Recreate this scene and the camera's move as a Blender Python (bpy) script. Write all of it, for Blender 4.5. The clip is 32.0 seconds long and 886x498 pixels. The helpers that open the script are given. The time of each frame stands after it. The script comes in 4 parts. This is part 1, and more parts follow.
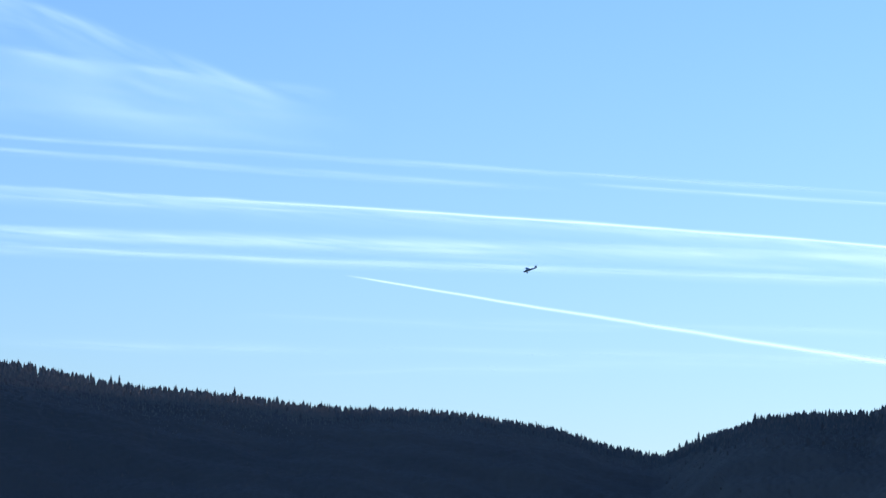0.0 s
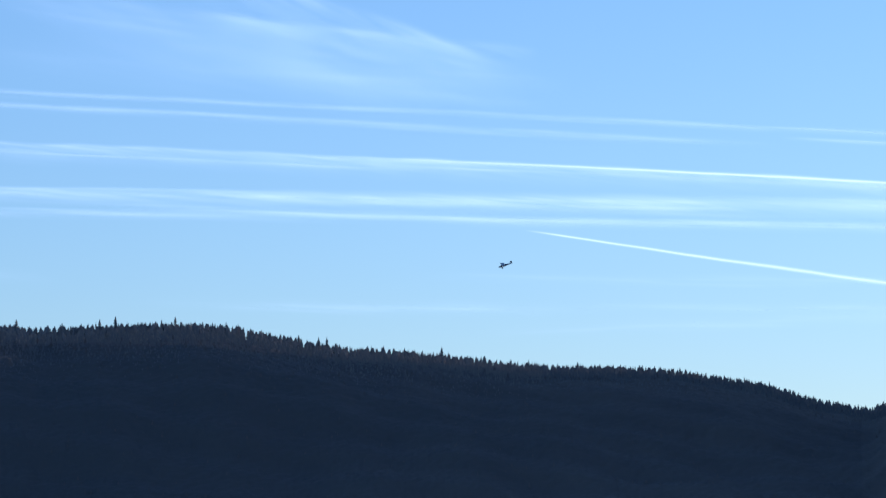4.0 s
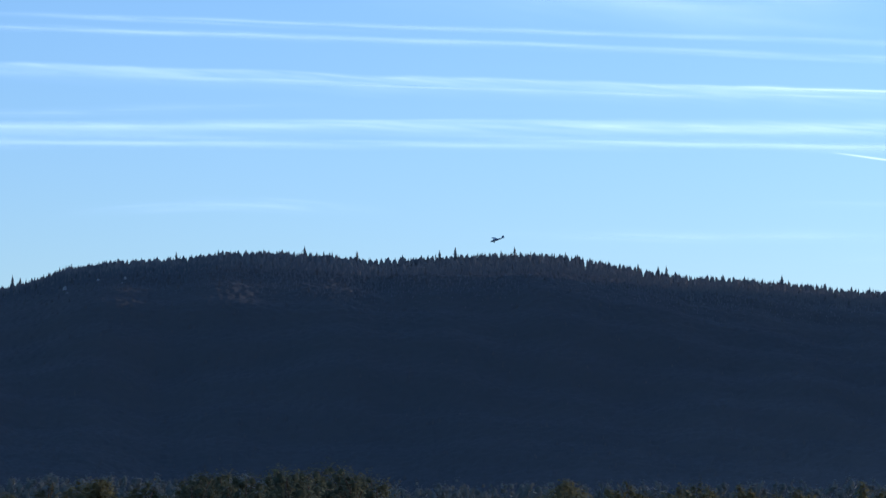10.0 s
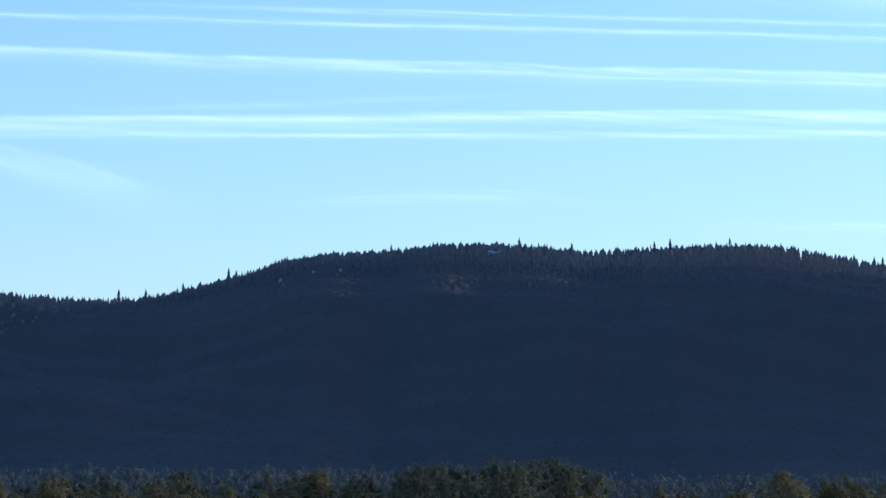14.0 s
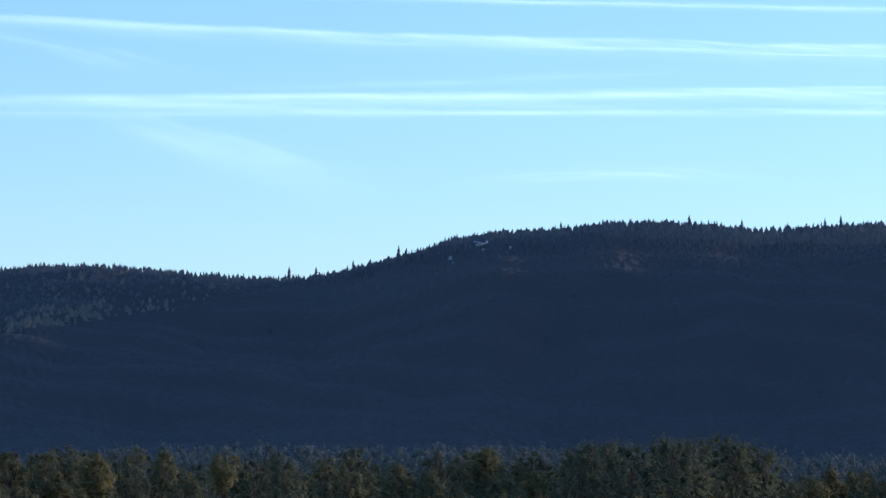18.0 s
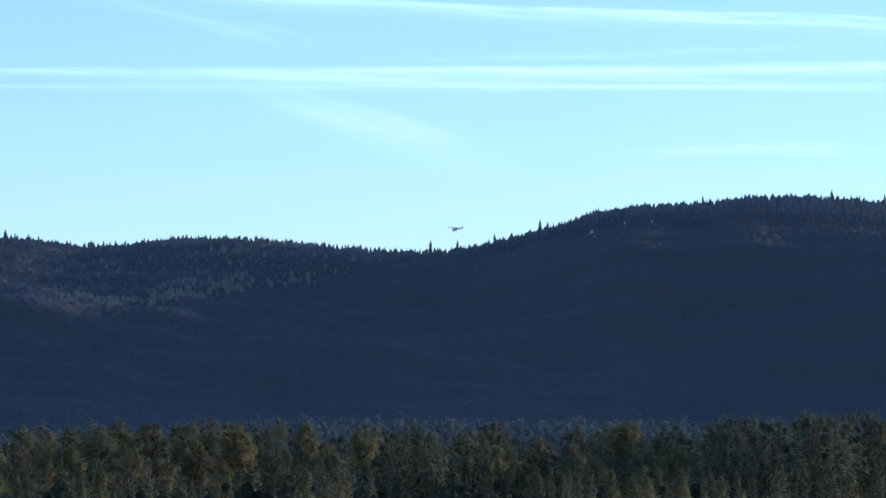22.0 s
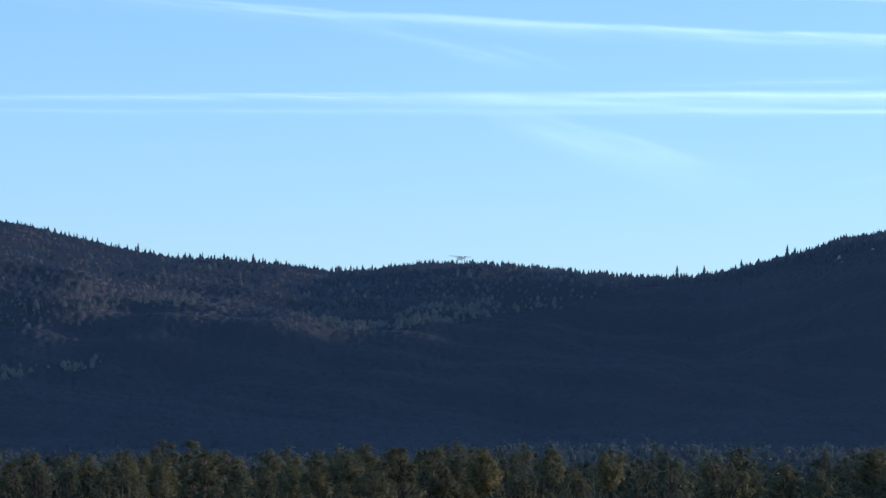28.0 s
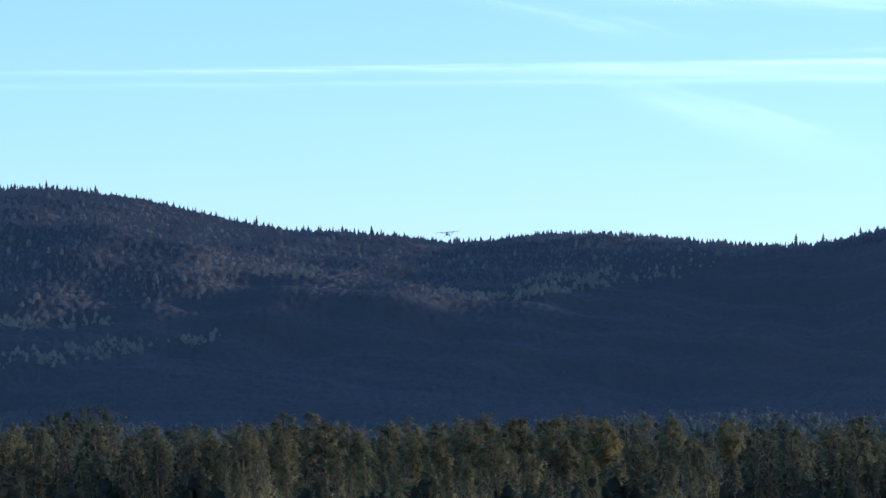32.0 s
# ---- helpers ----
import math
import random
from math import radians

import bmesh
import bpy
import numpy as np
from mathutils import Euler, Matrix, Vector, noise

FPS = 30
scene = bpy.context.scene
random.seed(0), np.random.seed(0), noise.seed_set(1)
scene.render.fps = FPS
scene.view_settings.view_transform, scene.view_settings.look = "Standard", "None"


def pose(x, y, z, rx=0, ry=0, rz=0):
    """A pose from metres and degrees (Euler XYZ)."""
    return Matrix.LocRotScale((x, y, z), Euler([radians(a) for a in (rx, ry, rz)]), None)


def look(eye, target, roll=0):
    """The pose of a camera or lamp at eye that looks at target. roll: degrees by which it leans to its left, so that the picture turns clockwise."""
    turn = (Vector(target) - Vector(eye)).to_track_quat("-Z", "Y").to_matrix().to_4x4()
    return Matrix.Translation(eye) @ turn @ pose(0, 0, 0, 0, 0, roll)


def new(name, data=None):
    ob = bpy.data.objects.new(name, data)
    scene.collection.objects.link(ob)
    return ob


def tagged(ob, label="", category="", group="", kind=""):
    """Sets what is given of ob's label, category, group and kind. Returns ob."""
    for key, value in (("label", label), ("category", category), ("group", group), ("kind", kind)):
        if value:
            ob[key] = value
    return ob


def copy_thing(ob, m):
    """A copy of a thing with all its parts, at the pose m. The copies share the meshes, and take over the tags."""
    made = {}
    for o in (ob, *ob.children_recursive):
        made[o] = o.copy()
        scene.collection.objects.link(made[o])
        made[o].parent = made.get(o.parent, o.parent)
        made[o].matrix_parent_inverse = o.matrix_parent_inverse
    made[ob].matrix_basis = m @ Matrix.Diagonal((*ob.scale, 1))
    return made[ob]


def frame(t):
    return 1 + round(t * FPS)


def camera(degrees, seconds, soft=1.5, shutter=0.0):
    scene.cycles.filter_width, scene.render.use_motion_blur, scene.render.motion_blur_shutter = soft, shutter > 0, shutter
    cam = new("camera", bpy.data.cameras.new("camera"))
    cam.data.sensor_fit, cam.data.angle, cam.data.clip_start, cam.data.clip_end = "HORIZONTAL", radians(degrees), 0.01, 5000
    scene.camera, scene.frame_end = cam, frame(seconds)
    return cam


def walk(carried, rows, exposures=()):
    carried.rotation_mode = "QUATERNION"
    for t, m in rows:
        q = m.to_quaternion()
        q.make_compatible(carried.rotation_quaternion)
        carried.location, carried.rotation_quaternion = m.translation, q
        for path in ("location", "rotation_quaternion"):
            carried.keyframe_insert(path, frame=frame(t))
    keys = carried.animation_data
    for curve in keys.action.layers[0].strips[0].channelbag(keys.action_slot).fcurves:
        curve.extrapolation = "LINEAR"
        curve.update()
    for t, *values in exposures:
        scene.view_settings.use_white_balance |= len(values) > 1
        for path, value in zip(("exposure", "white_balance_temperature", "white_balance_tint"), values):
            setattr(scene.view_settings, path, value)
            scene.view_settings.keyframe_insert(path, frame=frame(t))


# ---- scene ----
# A pan from one spot: seconds, bearing to the right, pitch and lean in degrees.
EYE = 1.7
cam = camera(12.78, 32.0)
PAN = [
    (0, 18.052, 6.425, 0.549),
    (0.5, 17.613, 6.439, 0.373),
    (1, 17.212, 6.374, 0.034),
    (1.5, 16.864, 6.331, -0.072),
    (2, 16.556, 6.212, 0.044),
    (2.5, 16.306, 6.130, 0.074),
    (3, 15.937, 6.036, 0.119),
    (3.5, 15.503, 5.939, 0.031),
    (5.5, 13.730, 5.409, -0.246),
    (6, 13.247, 5.324, -0.120),
    (6.5, 12.775, 5.279, -0.154),
    (7, 12.303, 5.301, -0.422),
    (7.5, 12.020, 5.273, -0.440),
    (8, 11.778, 5.324, -0.575),
    (8.5, 11.438, 5.263, -0.620),
    (9, 11.015, 5.156, -0.412),
    (9.5, 10.630, 4.975, -0.230),
    (10, 10.140, 4.810, -0.261),
    (10.5, 9.691, 4.803, -0.610),
    (11, 9.208, 4.862, -0.699),
    (11.5, 8.812, 4.918, -0.437),
    (12, 8.389, 4.837, -0.412),
    (12.5, 7.958, 4.671, -0.542),
    (13, 7.615, 4.612, -0.494),
    (13.5, 7.303, 4.691, -0.324),
    (15.5, 6.218, 4.604, -0.056),
    (16, 5.887, 4.508, 0.013),
    (16.5, 5.429, 4.425, -0.105),
    (17, 4.998, 4.368, -0.324),
    (17.5, 4.755, 4.394, -0.302),
    (18, 4.554, 4.376, -0.087),
    (18.5, 4.470, 4.229, 0.117),
    (19, 4.330, 4.127, 0.081),
    (19.5, 4.088, 4.162, -0.038),
    (20, 3.892, 4.118, 0.017),
    (20.5, 3.576, 4.119, 0.160),
    (21, 3.261, 4.104, 0.193),
    (21.5, 2.925, 4.078, 0.310),
    (22, 2.501, 3.990, 0.277),
    (22.5, 2.134, 3.979, 0.202),
    (23, 1.953, 4.053, 0.264),
    (23.5, 1.630, 4.125, 0.099),
    (24, 1.272, 4.126, 0.008),
    (24.5, 0.984, 4.147, 0.203),
    (25, 0.728, 4.198, 0.464),
    (25.5, 0.353, 4.194, 0.525),
    (26, -0.000, 4.199, 0.389),
    (26.5, -0.335, 4.198, 0.414),
    (28.5, -1.360, 4.343, 0.669),
    (29, -1.690, 4.337, 0.572),
    (29.5, -1.949, 4.244, 0.360),
    (30, -2.121, 4.162, 0.192),
    (30.5, -2.302, 4.104, 0.229),
    (31, -2.463, 4.066, 0.377),
    (31.5, -2.660, 3.953, 0.339),
    (32, -2.792, 3.888, 0.231),
]


def aim(bearing, pitch, lean):
    return pose(0, 0, EYE, 0, 0, -bearing) @ pose(0, 0, 0, 90 + pitch) @ pose(0, 0, 0, 0, 0, lean)


EXPOSURES = [(t, e, 5300, 22) for t, e in ((0, 0.57), (6, 0.45), (9, 0.5), (11, 0.7), (12, 0.65), (13, 0.93), (16, 0.86), (17, 0.98), (18, 0.95), (19, 1.07), (23, 1.1), (26, 0.97), (29, 0.85), (30.5, 1.08), (32, 1.17))]
walk(cam, [(t, aim(b, p, l)) for t, b, p, l in PAN], EXPOSURES)

# ---- world and sun ----
SUN_BEARING, SUN_HEIGHT = 75.0, 8.0
world = bpy.data.worlds.new("sky")
scene.world = world
world.use_nodes = True
wn, wl = world.node_tree.nodes, world.node_tree.links
sky = wn.new("ShaderNodeTexSky")
sky.sky_type, sky.sun_disc = "NISHITA", False
sky.sun_elevation, sky.sun_rotation = radians(SUN_HEIGHT), radians(SUN_BEARING)
sky.altitude, sky.air_density, sky.dust_density, sky.ozone_density = 200, 1.0, 0.45, 3.0
wl.new(sky.outputs[0], wn["Background"].inputs[0])
wn["Background"].inputs[1].default_value = 0.15
sun = new("sun", bpy.data.lights.new("sun", "SUN"))
sun.data.energy, sun.data.angle, sun.data.color = 2.3, radians(1.5), (1.0, 0.86, 0.68)
sb, sh = radians(SUN_BEARING), radians(SUN_HEIGHT)
sun.matrix_world = look((math.sin(sb) * math.cos(sh) * 900, math.cos(sb) * math.cos(sh) * 900, math.sin(sh) * 900), (0, 0, 0))


# ---- materials ----
def material(name, rough=0.8, metal=0.0):
    m = bpy.data.materials.new(name)
    m.use_nodes = True
    b = m.node_tree.nodes["Principled BSDF"]
    b.inputs["Roughness"].default_value, b.inputs["Metallic"].default_value = rough, metal
    return m, m.node_tree.nodes, m.node_tree.links, b


def ramp(nodes, stops):
    r = nodes.new("ShaderNodeValToRGB")
    e = r.color_ramp.elements
    while len(e) < len(stops):
        e.new(0.5)
    for k, (at, c) in zip(e, stops):
        k.position, k.color = at, (*c, 1)
    return r


def foliage(name, dark, mid, light, through_leaf=0.3, spread=2.0):
    """Leaves or needles: tone per plant and per spray, some light passes through."""
    m, n, l, b = material(name, 0.75)
    b.inputs["Specular IOR Level"].default_value = 0.03
    info, att = n.new("ShaderNodeObjectInfo"), n.new("ShaderNodeAttribute")
    att.attribute_name = "tone"
    geo, tex = n.new("ShaderNodeNewGeometry"), n.new("ShaderNodeTexNoise")
    tex.inputs["Scale"].default_value, tex.inputs["Detail"].default_value = spread, 4
    l.new(geo.outputs["Position"], tex.inputs["Vector"])
    mix = n.new("ShaderNodeMath")
    mix.operation = "MULTIPLY_ADD"
    l.new(info.outputs["Random"], mix.inputs[0])
    mix.inputs[1].default_value = 0.45
    l.new(att.outputs["Fac"], mix.inputs[2])
    add = n.new("ShaderNodeMath")
    add.operation = "MULTIPLY_ADD"
    l.new(tex.outputs["Fac"], add.inputs[0])
    add.inputs[1].default_value = 0.18
    l.new(mix.outputs[0], add.inputs[2])
    r = ramp(n, [(0.15, dark), (0.6, mid), (1.0, light)])
    l.new(add.outputs[0], r.inputs[0])
    l.new(r.outputs[0], b.inputs["Base Color"])
    if through_leaf:
        t, s = n.new("ShaderNodeBsdfTranslucent"), n.new("ShaderNodeMixShader")
        l.new(r.outputs[0], t.inputs["Color"])
        s.inputs[0].default_value = through_leaf
        l.new(b.outputs[0], s.inputs[1])
        l.new(t.outputs[0], s.inputs[2])
        l.new(s.outputs[0], n["Material Output"].inputs[0])
    return m


def mottled(name, a, b2, scale, rough=0.9, bump=0.0, metal=0.0):
    m, n, l, b = material(name, rough, metal)
    if rough > 0.75:
        b.inputs["Specular IOR Level"].default_value = 0.03
    geo, tex, fine = n.new("ShaderNodeTexCoord"), n.new("ShaderNodeTexNoise"), n.new("ShaderNodeTexNoise")
    tex.inputs["Scale"].default_value, tex.inputs["Detail"].default_value = scale, 6
    fine.inputs["Scale"].default_value, fine.inputs["Detail"].default_value = scale * 9, 4
    l.new(geo.outputs["Object"], tex.inputs["Vector"])
    l.new(geo.outputs["Object"], fine.inputs["Vector"])
    mx = n.new("ShaderNodeMath")
    mx.operation = "MULTIPLY_ADD"
    l.new(fine.outputs["Fac"], mx.inputs[0])
    mx.inputs[1].default_value = 0.4
    l.new(tex.outputs["Fac"], mx.inputs[2])
    r = ramp(n, [(0.45, a), (0.95, b2)])
    l.new(mx.outputs[0], r.inputs[0])
    l.new(r.outputs[0], b.inputs["Base Color"])
    if bump:
        bm = n.new("ShaderNodeBump")
        bm.inputs["Strength"].default_value = bump
        l.new(mx.outputs[0], bm.inputs["Height"])
        l.new(bm.outputs[0], b.inputs["Normal"])
    return m


def ice_cloud(name, strength, patch, along, soft_ends=True, peak=0.5, shear=0.12, fibres=7, wander=0.5):
    """Thin ice cloud, its sunlight put in as emission, on a strip whose UV runs along and across it; peak is where
    across it is densest, shear how its fibres slant.
    """
    m = bpy.data.materials.new(name)
    m.use_nodes = True
    n, l = m.node_tree.nodes, m.node_tree.links
    n.clear()

    def math(op, a, b=None, c=None):
        k = n.new("ShaderNodeMath")
        k.operation = op
        for i, v in enumerate((a, b, c)):
            if v is None:
                continue
            if isinstance(v, (int, float)):
                k.inputs[i].default_value = v
            else:
                l.new(v, k.inputs[i])
        return k.outputs[0]

    uv, sep = n.new("ShaderNodeUVMap"), n.new("ShaderNodeSeparateXYZ")
    uv.uv_map = "UVMap"
    l.new(uv.outputs[0], sep.inputs[0])
    u, v = sep.outputs[0], sep.outputs[1]

    slip = n.new("ShaderNodeCombineXYZ")
    l.new(u, slip.inputs[0])
    l.new(math("MULTIPLY_ADD", u, shear, v), slip.inputs[1])

    def cloud(su, sv, detail):
        mp, t = n.new("ShaderNodeMapping"), n.new("ShaderNodeTexNoise")
        mp.inputs["Scale"].default_value = (su, sv, 1)
        l.new(slip.outputs[0], mp.inputs[0])
        l.new(mp.outputs[0], t.inputs["Vector"])
        t.inputs["Scale"].default_value, t.inputs["Detail"].default_value = 1.0, detail
        return t.outputs["Fac"]

    big, fine = cloud(along, 1.6, 3), cloud(along * 2.2, 9, 5)
    # a crest that wanders a little across the strip
    w = math("ADD", math("SUBTRACT", v, peak), math("MULTIPLY_ADD", cloud(along * 0.7, 0, 2), wander, -wander / 2))
    fall = math("MAXIMUM", math("DIVIDE", w, 1 - peak), math("DIVIDE", w, -peak))
    body = math("POWER", math("MAXIMUM", math("SUBTRACT", 1, fall), 0), 2.0)
    edge = math("MULTIPLY", v, math("SUBTRACT", 1, v))
    edge = math("MINIMUM", math("MULTIPLY", edge, 10), 1)
    fibre = cloud(along * 0.35, fibres, 3)
    grain = math("MULTIPLY_ADD", math("SUBTRACT", big, 0.5), patch * 2.6, math("MULTIPLY_ADD", math("SUBTRACT", fine, 0.5), patch * 1.6, 1.0))
    grain = math("MULTIPLY_ADD", math("SUBTRACT", fibre, 0.5), patch * 2.4, grain)
    fac = math("MULTIPLY", math("MULTIPLY", body, edge), math("MAXIMUM", grain, 0))
    if soft_ends:
        ends = n.new("ShaderNodeUVMap")
        ends.uv_map = "Ends"
        se = n.new("ShaderNodeSeparateXYZ")
        l.new(ends.outputs[0], se.inputs[0])
        fac = math("MULTIPLY", fac, se.outputs[0])
    fac = math("MINIMUM", math("MULTIPLY", fac, strength), 0.95)
    em, tr, mx, out = (n.new("ShaderNode" + k) for k in ("Emission", "BsdfTransparent", "MixShader", "OutputMaterial"))
    em.inputs[0].default_value, em.inputs[1].default_value = CLOUD_LIGHT, 1.0
    l.new(fac, mx.inputs[0])
    l.new(tr.outputs[0], mx.inputs[1])
    l.new(em.outputs[0], mx.inputs[2])
    l.new(mx.outputs[0], out.inputs[0])
    return m


# Glow of the ice clouds, in place of sunlight scattered by them.
CLOUD_LIGHT = (0.70, 0.86, 1.0, 1)
# Dark needles of filler trees and bushes that stand for shade.
SHADE_NEEDLES = foliage("shade_dark_needles", (0.038, 0.040, 0.025), (0.072, 0.072, 0.042), (0.118, 0.114, 0.062), 0.5)
# Base lifted and greyed in place of haze over the far slopes.
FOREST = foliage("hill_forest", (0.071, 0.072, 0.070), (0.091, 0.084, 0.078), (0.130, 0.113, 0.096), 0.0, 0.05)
# Paler copy of it: lifts backlit crest trees and lit upper slope by colour.
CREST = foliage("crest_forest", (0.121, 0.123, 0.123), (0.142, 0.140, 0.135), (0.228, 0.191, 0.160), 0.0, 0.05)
# Pale colour that stands for low sun on bands of the slope.
SUNLIT_LEAVES = foliage("sunlit_band_leaves", (0.180, 0.162, 0.126), (0.240, 0.212, 0.160), (0.320, 0.276, 0.200), 0.0, 0.05)
PINE = foliage("pine_needles", (0.150, 0.139, 0.070), (0.219, 0.199, 0.094), (0.280, 0.246, 0.117), 0.5)
OLD_PINE = foliage("dark_pine_needles", (0.092, 0.094, 0.054), (0.142, 0.140, 0.076), (0.200, 0.184, 0.096), 0.5)
# Leaves paled and greyed: haze over the valley put into their colour.
HAZED_LEAVES = foliage("hazed_valley_leaves", (0.200, 0.204, 0.172), (0.265, 0.264, 0.218), (0.325, 0.316, 0.256), 0.5)
BIRCH = foliage("autumn_birch_leaves", (0.180, 0.153, 0.066), (0.248, 0.209, 0.088), (0.298, 0.246, 0.104), 0.5)
SALLOW = foliage("grey_green_leaves", (0.164, 0.150, 0.078), (0.241, 0.212, 0.103), (0.296, 0.259, 0.124), 0.5)
BARK = mottled("brown_bark", (0.05, 0.035, 0.025), (0.16, 0.11, 0.08), 6, 0.9, 0.4)
WHITE_BARK = mottled("birch_bark", (0.14, 0.12, 0.10), (0.36, 0.33, 0.29), 5, 0.8, 0.2)
GROUND = mottled("forest_floor", (0.112, 0.106, 0.100), (0.132, 0.123, 0.112), 0.02, 0.95, 0.1)


def litter_near(m):
    """Brown heath and litter in the valley, needle-covered slopes beyond."""
    n, l = m.node_tree.nodes, m.node_tree.links
    b = n["Principled BSDF"]
    slope = b.inputs["Base Color"].links[0].from_socket
    co, ln, mr, mx = (n.new("ShaderNode" + k) for k in ("TexCoord", "VectorMath", "MapRange", "Mix"))
    ln.operation, mx.data_type = "LENGTH", "RGBA"
    l.new(co.outputs["Object"], ln.inputs[0])
    l.new(ln.outputs["Value"], mr.inputs[0])
    mr.inputs[1].default_value, mr.inputs[2].default_value = 1150, 1500
    l.new(mr.outputs[0], mx.inputs[0])
    mx.inputs[6].default_value = (0.040, 0.033, 0.020, 1)
    l.new(slope, mx.inputs[7])
    l.new(mx.outputs[2], b.inputs["Base Color"])


litter_near(GROUND)
ROCK = mottled("pale_rock", (0.22, 0.21, 0.20), (0.45, 0.44, 0.42), 0.6, 0.85, 0.5)
WHITE_PAINT = mottled("pale_aircraft_paint", (0.19, 0.22, 0.26), (0.28, 0.31, 0.35), 1.5, 0.45)
GREY_METAL = mottled("grey_metal", (0.25, 0.25, 0.26), (0.45, 0.45, 0.46), 8, 0.4, 0, 0.8)
RUBBER = mottled("black_rubber", (0.015, 0.015, 0.016), (0.04, 0.04, 0.04), 20, 0.85)
GLASS = mottled("dark_canopy_glass", (0.02, 0.025, 0.03), (0.04, 0.05, 0.06), 3, 0.08)


# ---- mesh helpers ----
def mesh_object(name, verts, faces, mat, tone=None, parent=None, smooth=False, normals=None):
    """A mesh object from an array of corners and an array of equal-sided faces."""
    verts, faces = np.asarray(verts, np.float32), np.asarray(faces, np.int32)
    me = bpy.data.meshes.new(name)
    me.vertices.add(len(verts))
    me.vertices.foreach_set("co", verts.ravel())
    k = faces.shape[1]
    me.loops.add(faces.size)
    me.loops.foreach_set("vertex_index", faces.ravel())
    me.polygons.add(len(faces))
    me.polygons.foreach_set("loop_start", np.arange(len(faces), dtype=np.int32) * k)
    if tone is not None:
        me.attributes.new("tone", "FLOAT", "POINT").data.foreach_set("value", np.asarray(tone, np.float32))
    me.update(calc_edges=True)
    me.materials.append(mat)
    if smooth:
        me.shade_smooth()
    ob = new(name, me)
    if parent is not None:
        ob.parent = parent
    if normals is not None:
        n = np.asarray(normals, float)
        n = n / np.linalg.norm(n, axis=1)[:, None]
        me.polygons.foreach_set("use_smooth", np.ones(len(me.polygons), bool))
        me.normals_split_custom_set_from_vertices(n.tolist())
    return ob


def part(name, bm, mat, parent, label=""):
    me = bpy.data.meshes.new(name)
    bmesh.ops.recalc_face_normals(bm, faces=bm.faces)
    bm.to_mesh(me)
    bm.free()
    me.materials.append(mat)
    ob = new(name, me)
    ob.parent = parent
    return tagged(ob, label)


# ---- the lie of the land ----
# bearing and height angle of the wooded skyline; from 25.5 on an unseen mountain, added to shade the slopes
SKYLINE = [(-40, 3.4), (-20, 4.3), (-12, 4.6), (-9.5, 4.714), (-8.75, 4.742), (-8.0, 4.692), (-7.25, 4.591), (-6.5, 4.442), (-5.75, 4.276), (-5.0, 4.171),
           (-4.25, 4.158), (-3.5, 4.096), (-2.75, 4.0), (-2.0, 4.057), (-1.25, 4.158), (-0.5, 4.159), (0.25, 4.108), (1.0, 4.035), (1.75, 3.98),
           (2.5, 3.976), (3.25, 4.125), (4.0, 4.324), (4.75, 4.558), (5.5, 4.64), (6.25, 4.669), (7.0, 4.755), (7.75, 4.765)]
SKYLINE_EAST = [(8.5, 4.716), (9.25, 4.637), (10.0, 4.682), (10.75, 4.721), (11.5, 4.732), (12.25, 4.639), (13.0, 4.478), (13.75, 4.373), (14.5, 4.332),
                (15.25, 4.259), (16.0, 4.158), (16.75, 4.105), (17.5, 4.1), (18.25, 4.058), (19.0, 3.952), (19.75, 3.823), (20.5, 3.586),
                (21.25, 3.466), (22.0, 3.792), (22.75, 4.041), (23.5, 4.102), (24.25, 4.103), (25.5, 4.5), (27, 7.7), (29, 10.3), (34, 11.3), (40, 9.2), (46, 6), (55, 3), (60, 2.6)]
KNOTS = np.array(SKYLINE + SKYLINE_EAST)
FARNESS = np.array([(-60, 3600), (-12, 4150), (-6, 4150), (0, 4150), (3, 3950), (5, 3750), (9, 3650), (14, 3750), (18, 3950), (21.1, 4050), (22.2, 3600), (26, 3550), (31, 3800), (36, 3800), (60, 3300)])
TREE = 13.0


def wrap(b):
    return (np.asarray(b, float) + 180) % 360 - 180


def ridge(b):
    """Distance and ground height of the ridge at a bearing."""
    b = wrap(b)
    r = np.interp(b, FARNESS[:, 0], FARNESS[:, 1])
    e = np.interp(b, KNOTS[:, 0], KNOTS[:, 1]) + np.interp(b, [-2, 1, 4, 6, 30], [0.012, 0.022, 0.034, 0.06, 0.062])
    back = np.clip((np.abs(b - 10) - 60) / 50, 0, 1)
    e = e * (1 - back) + 2.2 * back
    return r, EYE + r * np.tan(np.radians(e)) - TREE


def ripple(x, y):
    return (np.sin(x / 61 + 1.3 * np.sin(y / 140)) * np.cos(y / 83 + 0.7 * np.sin(x / 97)) + 0.5 * np.sin(x / 23 + y / 37) * np.cos(y / 29 - x / 45))


